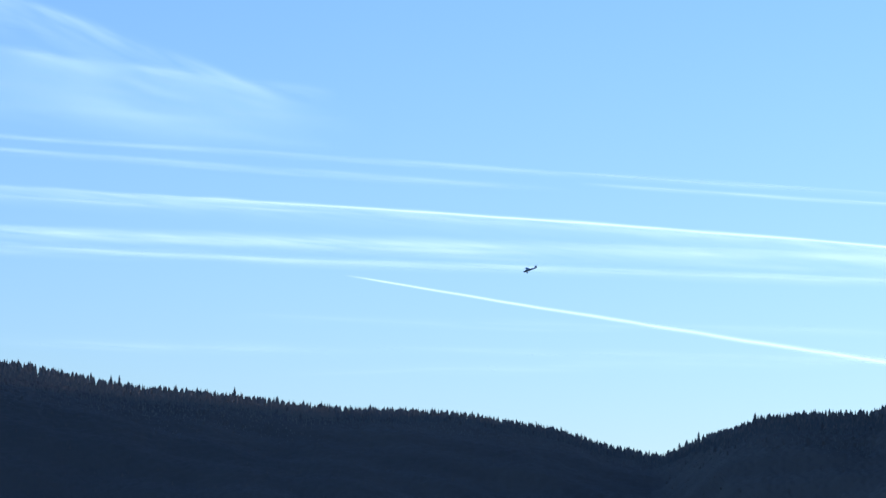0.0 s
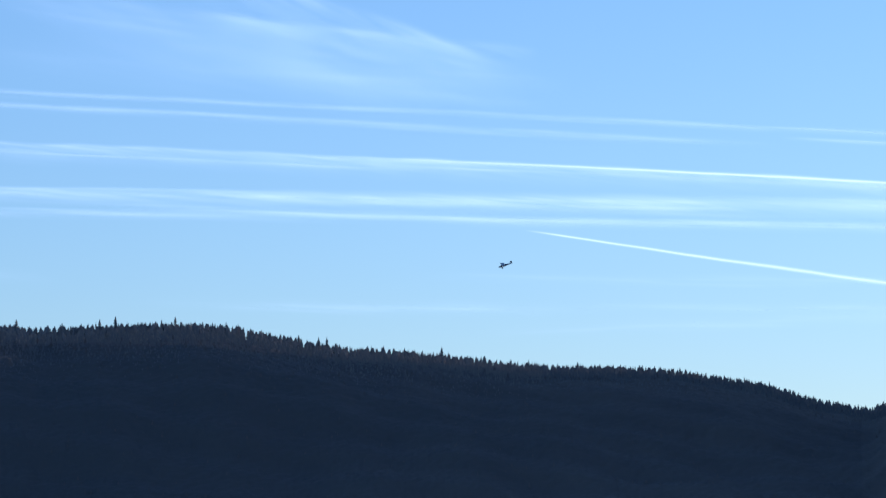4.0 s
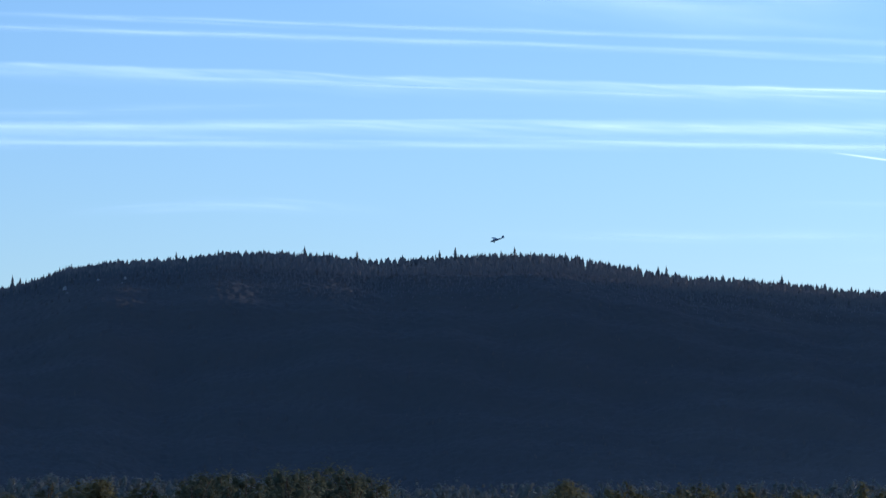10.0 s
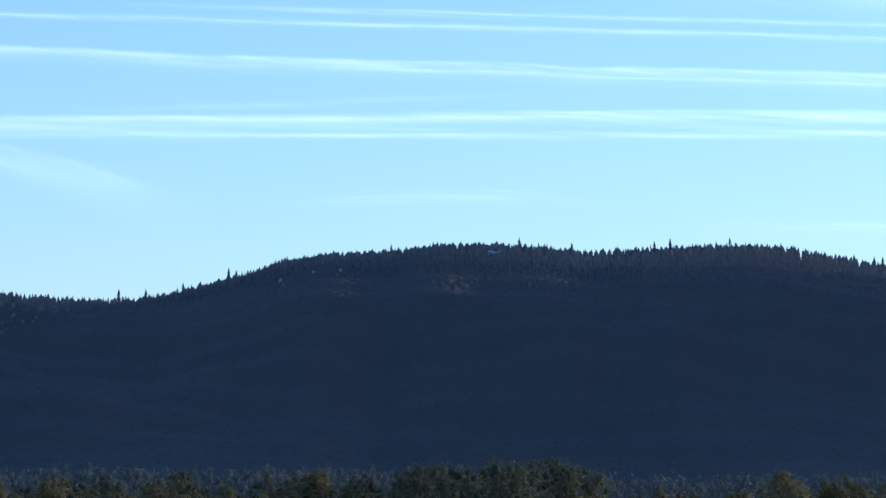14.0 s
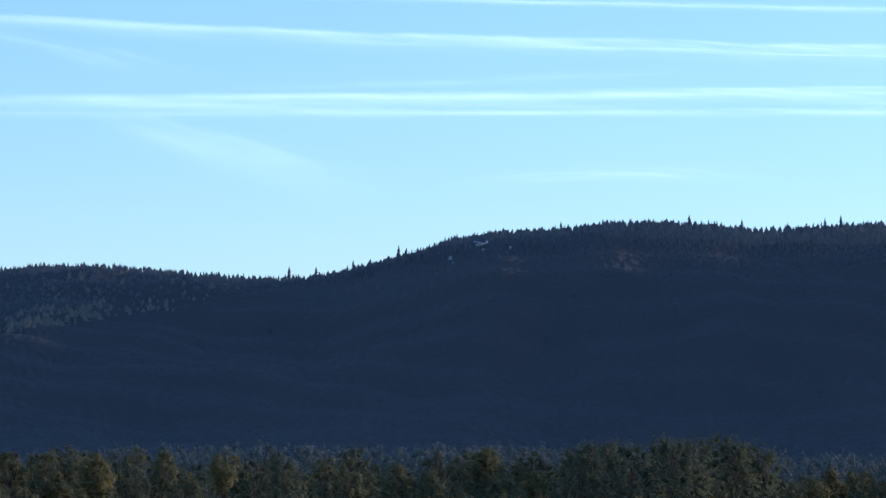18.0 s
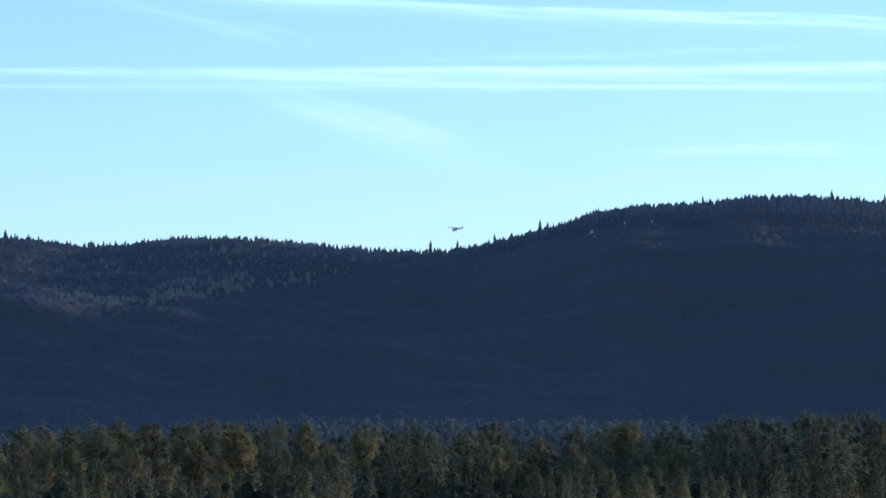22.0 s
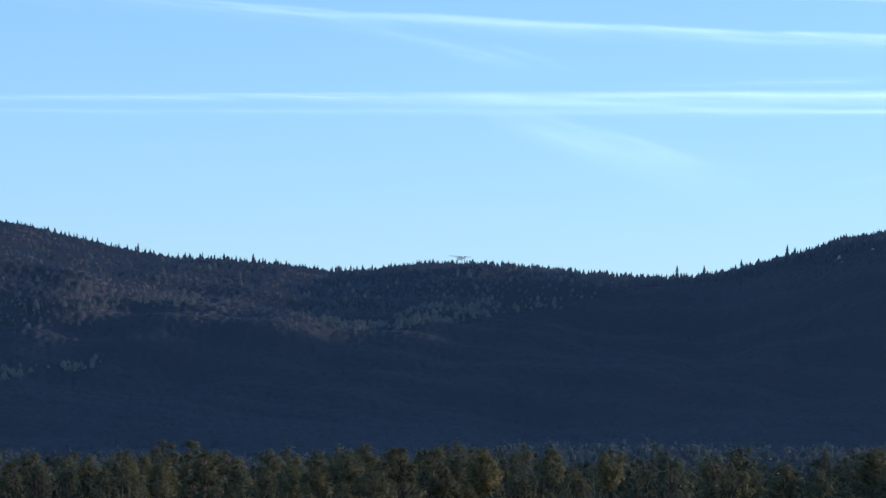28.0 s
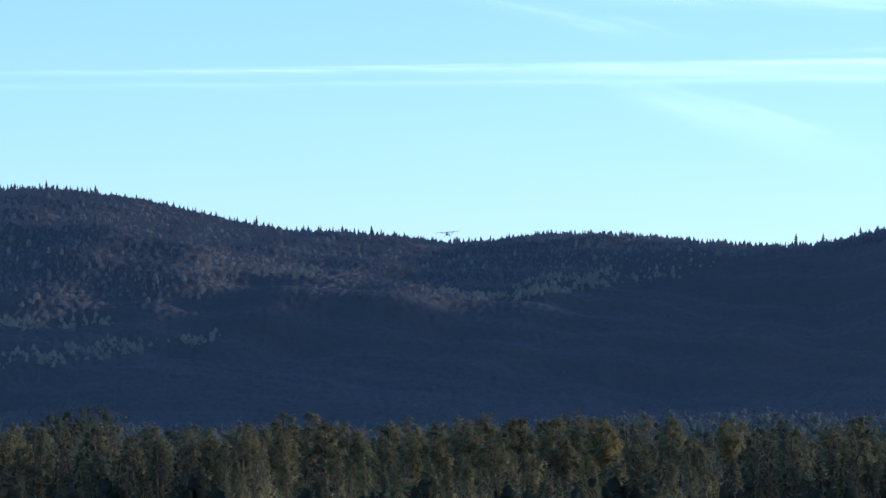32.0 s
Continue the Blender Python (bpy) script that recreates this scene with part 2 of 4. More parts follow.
def land(b, r):
    """Height of the ground at a bearing and a distance."""
    b, r = np.broadcast_arrays(np.asarray(b, float), np.asarray(r, float))
    rr, zr = ridge(b)
    foot = np.interp(wrap(b), [-12, -3, 3, 6, 60], [2250, 2300, 2550, 2750, 2650])
    low = np.interp(r, [0, 620, 900, 1150, 1400, 2400], [0, 0.3, 9, 17.5, 19, 48])
    zf = np.interp(foot, [0, 620, 900, 1150, 1400, 2400], [0, 0.3, 9, 17.5, 19, 48])
    s = np.clip((r - foot) / (rr - foot), 0, 1)
    bend = np.interp(wrap(b), [-12, 1, 5, 60], [0.55, 0.5, 0.38, 0.35])
    g = s - bend * np.sin(2 * np.pi * s) / (2 * np.pi)
    west = np.interp(wrap(b), [-12, 0.5, 4], [1, 1, 0])
    g = g + 0.042 * west * np.sin(6 * np.pi * s + 0.45 * b) * np.sin(np.pi * s)
    hill = zf + (zr - zf) * g
    x, y = r * np.sin(np.radians(b)), r * np.cos(np.radians(b))
    hill = hill + 9 * ripple(x, y) * np.sin(np.pi * s) ** 1.5
    over = np.maximum(r - rr, 0)
    hill = hill - 0.12 * over - 0.0002 * over ** 2
    return np.where(r < foot, low, hill)


def place(b, r, z=None):
    z = land(b, r) if z is None else z
    return np.stack([r * np.sin(np.radians(b)), r * np.cos(np.radians(b)), z], -1)


def ground_sheet():
    b = np.concatenate([np.arange(-14, 28.01, 0.1), np.arange(29, 346, 2)])
    r = np.concatenate([[0.02, 20, 60, 120, 200, 300], np.arange(400, 2000, 100), np.arange(2000, 4300, 35), [4350, 4450, 4600, 4800, 4980]])
    bb, rr = np.meshgrid(b, r, indexing="ij")
    v = place(bb, rr).reshape(-1, 3)
    nb, nr = len(b), len(r)
    i, j = np.meshgrid(np.arange(nb), np.arange(nr - 1), indexing="ij")
    i2 = (i + 1) % nb
    q = np.stack([i * nr + j, i * nr + j + 1, i2 * nr + j + 1, i2 * nr + j], -1).reshape(-1, 4)[:, ::-1]
    hub = [int(np.argmin(np.abs(b - a))) * nr for a in (0, 90, 180, 270)]
    q = np.concatenate([q, [hub[::-1]]])
    ob = mesh_object("ground", v, q, GROUND, smooth=True)
    return tagged(ob, "dark forest floor rising from a valley into hills", "ground", kind="structure")


ground_sheet()
rng = np.random.default_rng(7)


# ---- far trees, joined into woods ----
def spruce_shape(seed, tiers, points, width=0.2, lean=0.0, foot=0.06, full=0.62):
    """A spire of ragged skirts, one unit high."""
    g = np.random.default_rng(seed)
    v, f = [], []
    for k in range(tiers):
        z0 = foot + (0.86 - foot) * k / tiers
        top = min(1.0, z0 + 1.55 / tiers + 0.06)
        rad = width * min(1, 1 - z0) ** full * g.uniform(0.75, 1.2)
        if k == tiers - 1:
            top = 1.0
        a0 = len(v)
        v.append((lean * top, 0, top))
        n = points * 2
        for j in range(n):
            a = 2 * math.pi * (j + g.uniform(-0.3, 0.3)) / n
            q = rad * (1.0 if j % 2 else 0.5) * g.uniform(0.7, 1.25)
            v.append((q * math.cos(a) + lean * z0, q * math.sin(a), z0 - (0.04 if j % 2 else -0.02) + g.uniform(-0.03, 0.03)))
        f += [(a0, a0 + 1 + j, a0 + 1 + (j + 1) % n) for j in range(n)]
    return np.array(v), np.array(f)


def dome_shape(seed, width, foot=0.0, rings=4, sides=7, taper=0.5, skirt=0.8, uneven=0.3):
    """A leafy crown: an uneven rounded cone, one unit high."""
    g = np.random.default_rng(seed)
    v, f = [], []
    for k in range(rings):
        u = k / rings
        rad = width * (1 - u ** 2.2) ** taper * (skirt if k == 0 else 1)
        for j in range(sides):
            a, q = 6.2832 * (j + 0.5 * (k % 2)) / sides, rad * g.uniform(0.95 - uneven, 0.95 + uneven)
            v.append((q * math.cos(a), q * math.sin(a), foot + (1 - foot) * (u + uneven * g.uniform(-0.23, 0.23))))
    v.append((g.uniform(-0.03, 0.03), 0, 1.0))
    for k in range(rings - 1):
        for j in range(sides):
            a, b = k * sides + j, k * sides + (j + 1) % sides
            f += [(a, b, b + sides), (a, b + sides, a + sides)]
    top = len(v) - 1
    f += [((rings - 1) * sides + j, (rings - 1) * sides + (j + 1) % sides, top) for j in range(sides)]
    return np.array(v), np.array(f)


def wood(name, spots, heights, shapes, choice, mat, tones, label, sink=0.0, crisp=0.25):
    """Many trees joined into one piece of woodland; soft twigs shade them partly like one canopy."""
    spots = spots - np.stack([0 * heights, 0 * heights, heights * sink], -1)
    vs, fs, ts, ns, at = [], [], [], [], 0
    for k, (sv, sf) in enumerate(shapes):
        flat = np.cross(sv[sf[:, 1]] - sv[sf[:, 0]], sv[sf[:, 2]] - sv[sf[:, 0]])
        sn = np.zeros_like(sv)
        for c in range(3):
            np.add.at(sn, sf[:, c], flat)
        sn *= np.sign((sn[:, :2] * sv[:, :2]).sum(1) + 1e-9)[:, None]
        sn /= np.linalg.norm(sn, axis=1)[:, None] + 1e-9
        sel = np.where(choice == k)[0]
        if not len(sel):
            continue
        turn, h = rng.uniform(0, 6.283, len(sel)), heights[sel]
        fat = h * rng.uniform(0.85, 1.2, len(sel))
        c, s = np.cos(turn), np.sin(turn)
        x = (sv[None, :, 0] * c[:, None] - sv[None, :, 1] * s[:, None]) * fat[:, None]
        y = (sv[None, :, 0] * s[:, None] + sv[None, :, 1] * c[:, None]) * fat[:, None]
        z = sv[None, :, 2] * h[:, None]
        p = np.stack([x, y, z], -1) + spots[sel][:, None, :] - (0, 0, 0.4)
        q = np.stack([sn[None, :, 0] * c[:, None] - sn[None, :, 1] * s[:, None], sn[None, :, 0] * s[:, None] + sn[None, :, 1] * c[:, None],
                      np.broadcast_to(sn[None, :, 2], x.shape)], -1)
        c3 = crisp[sel] if np.ndim(crisp) else crisp
        ns.append((c3 * q + (1 - c3) * np.array((0, -0.3, 0.95))).reshape(-1, 3))
        vs.append(p.reshape(-1, 3))
        fs.append((sf[None] + (np.arange(len(sel)) * len(sv))[:, None, None] + at).reshape(-1, 3))
        ts.append(np.repeat(tones[sel], len(sv)) + rng.uniform(-0.06, 0.06, len(sel) * len(sv)))
        at += len(sel) * len(sv)
    ob = mesh_object(name, np.concatenate(vs), np.concatenate(fs), mat, np.concatenate(ts), normals=np.concatenate(ns))
    return tagged(ob, label, "forest", kind="stuff")


SPIRES = [spruce_shape(10 + k, 5, 3, 0.19 + 0.03 * (k % 4), 0, -0.04) for k in range(6)]
COARSE = [dome_shape(30 + k, 0.54 + 0.05 * (k % 3), 0.3, 2, 5, 0.9, 1.7, 0.12) for k in range(4)]
LUMPY = [dome_shape(50 + k, 0.21 + 0.03 * (k % 3), 0.05, 5, 6, 0.95) for k in range(4)]
TIPS = [spruce_shape(40 + k, 2, 3, 0.24 + 0.03 * (k % 3), 0, 0.0, 0.8) for k in range(4)]
AIRY = [dome_shape(70 + k, 0.19 + 0.025 * k, 0.0, 4, 6, 0.5, 0.6) for k in range(4)]
ROUND = [dome_shape(60 + k, 0.22 + 0.04 * k, 0.1, 3, 6) for k in range(3)]


def scatter(n, b0, b1, r0, r1):
    """Spots spread evenly over a stretch between two bearings; r0 and r1 may follow the bearing."""
    mid = np.array([(b0 + b1) / 2])
    near, far = (float(r(mid)[0]) if callable(r) else float(r) for r in (r0, r1))
    across = max(1, round(math.sqrt(n * radians(b1 - b0) * (near + far) / 2 / (far - near))))
    i = np.arange(n)
    b = b0 + (b1 - b0) * (i % across + rng.uniform(0, 1, n)) / across
    lo, hi = (r(b) if callable(r) else np.full(n, float(r)) for r in (r0, r1))
    u = (i // across + rng.uniform(0, 1, n)) / (n / across)
    r = np.sqrt(lo ** 2 + np.clip(u, 0, 1) * (hi ** 2 - lo ** 2))
    return b, r


def crest(b):
    return ridge(b)[0]


# Sunlit bands along brows of the western slope, put in as pale trees: bearing and height angle of each end, depth of
# the band in degrees, share of pale trees.
LIT_BANDS = [(-3.2, 3.14, -1.8, 3.17, 0.10, 0.75), (-1.9, 3.16, -0.2, 3.40, 0.17, 0.55), (-0.2, 3.40, 1.3, 3.64, 0.14, 0.30), (-7.3, 3.36, -5.4, 3.45, 0.12, 0.5), (-5.7, 3.43, -4.4, 3.50, 0.09, 0.7),
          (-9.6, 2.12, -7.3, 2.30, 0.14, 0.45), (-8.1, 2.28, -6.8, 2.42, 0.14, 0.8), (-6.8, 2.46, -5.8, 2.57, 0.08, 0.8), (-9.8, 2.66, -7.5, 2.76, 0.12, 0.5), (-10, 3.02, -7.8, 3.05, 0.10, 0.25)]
# below this line, which follows a shadow's edge, the slope is an even, closed spruce forest; above it the wood is paled
# for sunlight
SHADE_LINE = np.array([(-12, 2.85), (-9.6, 2.85), (-7.3, 2.95), (-5.9, 3.1), (-5.6, 3.40), (-4.4, 3.46), (-4.1, 3.2), (-3.2, 2.98), (-1.9, 3.0), (-0.2, 3.3), (1.0, 3.54), (2.2, 3.80), (3.0, 3.99), (4, 4.6), (30, 6)])


def lit_share(b, e):
    """How much of the wood at a bearing and height angle is paled to stand for sunlight."""
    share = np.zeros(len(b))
    for b0, e0, b1, e1, deep, part_of in LIT_BANDS:
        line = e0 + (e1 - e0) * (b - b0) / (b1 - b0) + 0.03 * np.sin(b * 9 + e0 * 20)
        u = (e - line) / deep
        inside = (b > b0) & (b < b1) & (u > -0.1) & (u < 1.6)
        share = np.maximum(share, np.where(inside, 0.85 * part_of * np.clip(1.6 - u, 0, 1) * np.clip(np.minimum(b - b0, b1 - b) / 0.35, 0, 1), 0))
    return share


def crown_bumps(x, y, cell=5.2):
    """Height of a closed canopy over its hollows: the highest of the rounded tops round each place."""
    i, j = np.floor(x / cell), np.floor(y / cell)
    best = np.full(x.shape, -9.0)
    for di in (-1, 0, 1):
        for dj in (-1, 0, 1):
            p, q = i + di, j + dj
            h1, h2, h3 = (np.abs(np.sin(p * k + q * m) * 43758.5453) % 1 for k, m in ((12.9898, 78.233), (39.346, 11.135), (73.156, 52.235)))
            d2 = (x - (p + 0.15 + 0.7 * h1) * cell) ** 2 + (y - (q + 0.15 + 0.7 * h2) * cell) ** 2
            best = np.maximum(best, 1.5 * h3 - 0.13 * d2)
    return np.maximum(best, -1.4)


def closed_canopy(b0, b1):
    """The even roof of treetops over a stretch of slope."""
    b, u = np.linspace(b0, b1, 1030), np.linspace(0, 1, 470)
    far = crest(b) - 42
    bb = np.repeat(b[:, None], len(u), 1)
    rr = 1850 + (far[:, None] - 1850) * u[None]
    v = place(bb, rr)
    rise = np.clip(u / 0.03, 0, 1) * np.clip((1.02 - u) / 0.03, 0.35, 1)
    swell = ripple(v[..., 0] * 2.3, v[..., 1] * 2.3)
    shelf = np.clip((np.degrees(np.arctan2(v[..., 2] + 6 - EYE, rr)) - np.interp(bb, SHADE_LINE[:, 0], SHADE_LINE[:, 1])) / 0.45, 0, 1)
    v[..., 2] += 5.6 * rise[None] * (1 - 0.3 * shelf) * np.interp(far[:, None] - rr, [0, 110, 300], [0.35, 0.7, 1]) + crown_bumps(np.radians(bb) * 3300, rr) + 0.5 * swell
    # Haze glare and slope light put into the tone, by bearing and distance.
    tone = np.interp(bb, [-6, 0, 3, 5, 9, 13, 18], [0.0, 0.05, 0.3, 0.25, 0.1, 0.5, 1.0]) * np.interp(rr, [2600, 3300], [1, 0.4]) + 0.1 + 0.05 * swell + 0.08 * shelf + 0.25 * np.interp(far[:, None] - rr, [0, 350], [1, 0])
    nb, nr = bb.shape
    i, j = np.meshgrid(np.arange(nb - 1), np.arange(nr - 1), indexing="ij")
    q = np.stack([i * nr + j, (i + 1) * nr + j, (i + 1) * nr + j + 1, i * nr + j + 1], -1).reshape(-1, 4)
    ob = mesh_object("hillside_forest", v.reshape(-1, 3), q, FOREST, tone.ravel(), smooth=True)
    tagged(ob, "even dense dark spruce forest on a shaded hillside", "forest", kind="stuff")


def hill_woods():
    closed_canopy(-10.5, 25.5)
    for b0, b1, count in ((-10.5, -1.5, 27000), (-1.5, 7.5, 18000), (7.5, 16.5, 12000), (16.5, 25.5, 10000)):
        b, r = scatter(count, b0, b1, 2250, lambda q: crest(q) - 60)
        sp = place(b, r)
        e = np.degrees(np.arctan2(sp[:, 2] + 6 - EYE, r))
        above = np.clip((e - np.interp(b, SHADE_LINE[:, 0], SHADE_LINE[:, 1]) + 0.06 * np.sin(b * 7)) / 0.3, 0, 1)
        open_wood = rng.uniform(0, 1, len(b)) < above
        h = rng.uniform(8, 13, len(b))
        tone = rng.uniform(0, 0.3, len(b))
        # Lighter towards the sun's side: haze glare put into the tone.
        warm = np.interp(b, [8, 13, 18], [0.0, 0.5, 1.0]) * np.interp(r, [2600, 3300], [1, 0.4])
        k = ~open_wood & (rng.uniform(0, 1, len(b)) < 0.1)
        wood("spruce_tops", sp[k], h[k] * 0.85, SPIRES, rng.integers(0, 6, k.sum()), FOREST, warm[k] + 0.15 + 0.5 * tone[k], "scattered tops of taller spruces in dense forest", 0.12, 0.03)
        if open_wood.any():
            k = open_wood
            # The paler crest colour stands here for sun on the upper slope.
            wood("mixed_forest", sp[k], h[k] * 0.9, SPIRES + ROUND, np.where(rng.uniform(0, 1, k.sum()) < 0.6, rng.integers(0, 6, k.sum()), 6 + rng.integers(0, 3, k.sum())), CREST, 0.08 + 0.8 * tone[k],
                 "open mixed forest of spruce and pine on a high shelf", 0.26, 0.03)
        # Tone rises eastward below and on the crest too, for the same glare.
        b, r = scatter(6500, b0, b1, lambda q: crest(q) - 330, lambda q: crest(q) - 45)
        deep = crest(b) - r
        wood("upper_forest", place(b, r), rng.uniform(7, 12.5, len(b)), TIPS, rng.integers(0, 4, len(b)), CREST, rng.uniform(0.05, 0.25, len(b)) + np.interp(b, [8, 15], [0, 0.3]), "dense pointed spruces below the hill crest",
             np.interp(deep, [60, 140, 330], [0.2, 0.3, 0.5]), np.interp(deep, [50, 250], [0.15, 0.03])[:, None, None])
        b, r = scatter(3600, b0, b1, lambda q: crest(q) - 100, lambda q: crest(q) + 26)
        sp = place(b, r)
        h = TREE * np.clip(0.84 + rng.normal(0, 1, len(b)) * np.interp(b, [2, 4], [0.14, 0.10]), 0.4, 1.15) * np.where(rng.uniform(0, 1, len(b)) < 0.05, rng.uniform(1.05, 1.2, len(b)), 1.0)
        h = np.minimum(h, TREE * 1.12)
        pines = np.interp(b, [-10, -2, -1, 1, 2, 4.5, 5, 9, 9.5, 25], [0.2, 0.2, 0.6, 0.6, 0.25, 0.25, 0.7, 0.65, 0.25, 0.2])
        lum = rng.uniform(0, 1, len(b)) < pines
        ch = np.where(lum, 6 + rng.integers(0, 4, len(b)), rng.integers(0, 6, len(b)))
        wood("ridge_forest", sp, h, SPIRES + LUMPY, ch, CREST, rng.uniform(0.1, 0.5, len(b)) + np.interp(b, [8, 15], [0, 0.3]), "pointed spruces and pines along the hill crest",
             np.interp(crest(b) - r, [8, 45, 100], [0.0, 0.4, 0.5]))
        b, r = scatter(420 if b0 < -9 else 240 if b0 < 0 else 110, b0, b1, lambda q: crest(q) - 8, lambda q: crest(q) + 6)
        h = TREE * rng.uniform(0.6, 1.15, len(b)) * np.interp(b, [-3, -1, 3, 5], [1.2, 1, 1, 0.88])
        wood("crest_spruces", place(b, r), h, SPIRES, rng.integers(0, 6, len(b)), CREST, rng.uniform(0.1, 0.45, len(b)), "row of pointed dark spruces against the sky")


def lit_band_trees():
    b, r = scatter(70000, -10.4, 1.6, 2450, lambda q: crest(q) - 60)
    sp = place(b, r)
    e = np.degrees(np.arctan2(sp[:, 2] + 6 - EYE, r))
    k = rng.uniform(0, 1, len(b)) < 0.7 * lit_share(b, e) + np.where(e > np.interp(b, SHADE_LINE[:, 0], SHADE_LINE[:, 1]) + 0.1, 0.012, 0)
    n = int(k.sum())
    wood("aspen_stand", sp[k], rng.uniform(6.5, 11.5, n), AIRY, rng.integers(0, 4, n), SUNLIT_LEAVES, rng.uniform(0, 0.35, n), "pale grey-olive trees along the brows, standing for sunlit bands of slope", 0.0, 0.12)


hill_woods()
lit_band_trees()


# ---- trees that stand out on the skyline ----
def tree_thing(name, label, crown, crown_mat, trunk_mat, trunk_h=1.0, trunk_r=0.03, limbs=0, seed=0, group=""):
    """A tree one unit high: a tapered trunk with limbs, and its crown."""
    g = np.random.default_rng(seed)
    root = new(name)
    tagged(root, label, "tree", group)
    v, f = [], []

    def limb(p, q, r0, r1, n=5):
        p, q = np.array(p, float), np.array(q, float)
        d = (q - p) / np.linalg.norm(q - p)
        s = np.cross(d, (0.3, 1, 0.2))
        s /= np.linalg.norm(s)
        t = np.cross(d, s)
        mid = (p + q) / 2 + s * np.linalg.norm(q - p) * 0.04
        a0 = len(v)
        for c, rad in ((p, r0), (mid, (r0 + r1) / 2), (q, r1)):
            v.extend([tuple(c + rad * (math.cos(6.2832 * k / n) * s + math.sin(6.2832 * k / n) * t)) for k in range(n)])
        for ring in range(2):
            for k in range(n):
                a, b = a0 + ring * n + k, a0 + ring * n + (k + 1) % n
                f.extend([(a, b, b + n), (a, b + n, a + n)])

    limb((0, 0, -0.03), (g.uniform(-0.02, 0.02), g.uniform(-0.02, 0.02), trunk_h), trunk_r, trunk_r * 0.25, 7)
    for k in range(limbs):
        z, a = g.uniform(0.3, 0.75), g.uniform(0, 6.283)
        o = g.uniform(0.05, 0.14)
        limb((0, 0, z), (o * math.cos(a), o * math.sin(a), z + g.uniform(0.14, 0.24)), trunk_r * 0.45, trunk_r * 0.12, 4)
    mesh_object("trunk", v, f, trunk_mat, parent=root)
    cv, cf, ct, cn = crown
    mesh_object("crown", cv, cf, crown_mat, ct, parent=root, normals=cn)
    return root


def spire_crown(seed, width):
    v, f = spruce_shape(seed, 10, 5, width, 0, 0.06, 0.75)
    return v, f, np.random.default_rng(seed).uniform(0, 0.25, len(v)), None


# bearing and height angle of the tips
TALL = [(-8.54, 4.85), (-7.83, 4.78), (-5.5, 4.36), (-4.75, 4.23), (-3.83, 4.23), (-2.6, 4.08), (2.32, 4.13), (2.71, 4.13), (3.25, 4.22),
        (3.91, 4.44), (4.02, 4.40), (6.27, 4.78), (8.13, 4.87), (8.89, 4.79), (9.55, 4.74), (10.09, 4.80), (10.32, 4.84), (11.18, 4.84), (11.92, 4.76),
        (12.97, 4.58), (13.26, 4.55), (13.38, 4.55), (14.2, 4.42), (15.05, 4.41), (16.31, 4.21), (16.73, 4.16), (18.41, 4.07), (19.79, 3.88),
        (20.42, 3.67), (21.5, 3.66), (21.78, 3.82), (22.59, 4.10), (23.9, 4.15)]


def skyline_trees():
    made = [tree_thing("spruce_tree", "tall slender dark spruce on the hill crest", spire_crown(80 + k, w), CREST, BARK, 0.95, 0.014, 0, k, "tall spruces on the crest")
            for k, w in enumerate((0.22, 0.27, 0.20))]
    for i, (b, e) in enumerate(TALL):
        r = float(crest(b)) - 4
        z = float(land(b, r))
        h = EYE + r * math.tan(radians(e)) - z + 0.3
        x, y, _ = place(b, r, 0.0)
        m = Matrix.LocRotScale((x, y, z - 0.3), Euler((0, 0, i * 2.4)), (h, h, h))
        if i < 3:
            made[i].matrix_basis = m
        else:
            src = made[i % 3]
            keep = src.scale.copy()
            src.scale = (1, 1, 1)
            copy_thing(src, m)
            src.scale = keep


skyline_trees()


# ---- the forest across the field ----
def ball(rings=3, sides=6):
    """The rounded heart of a leaf lobe."""
    v = [(0, 0, 1)]
    for k in range(rings):
        a = math.pi * (k + 1) / (rings + 1)
        v += [(math.sin(a) * math.cos(6.2832 * (j + 0.5 * k) / sides), math.sin(a) * math.sin(6.2832 * (j + 0.5 * k) / sides), math.cos(a)) for j in range(sides)]
    v.append((0, 0, -1))
    f = [(0, 1 + j, 1 + (j + 1) % sides) for j in range(sides)]
    for k in range(rings - 1):
        for j in range(sides):
            a, b = 1 + k * sides + j, 1 + k * sides + (j + 1) % sides
            f += [(a, a + sides, b), (b, a + sides, b + sides)]
    last, at = len(v) - 1, 1 + (rings - 1) * sides
    f += [(last, at + (j + 1) % sides, at + j) for j in range(sides)]
    return np.array(v, float), np.array(f)


BALL = ball(2, 5)


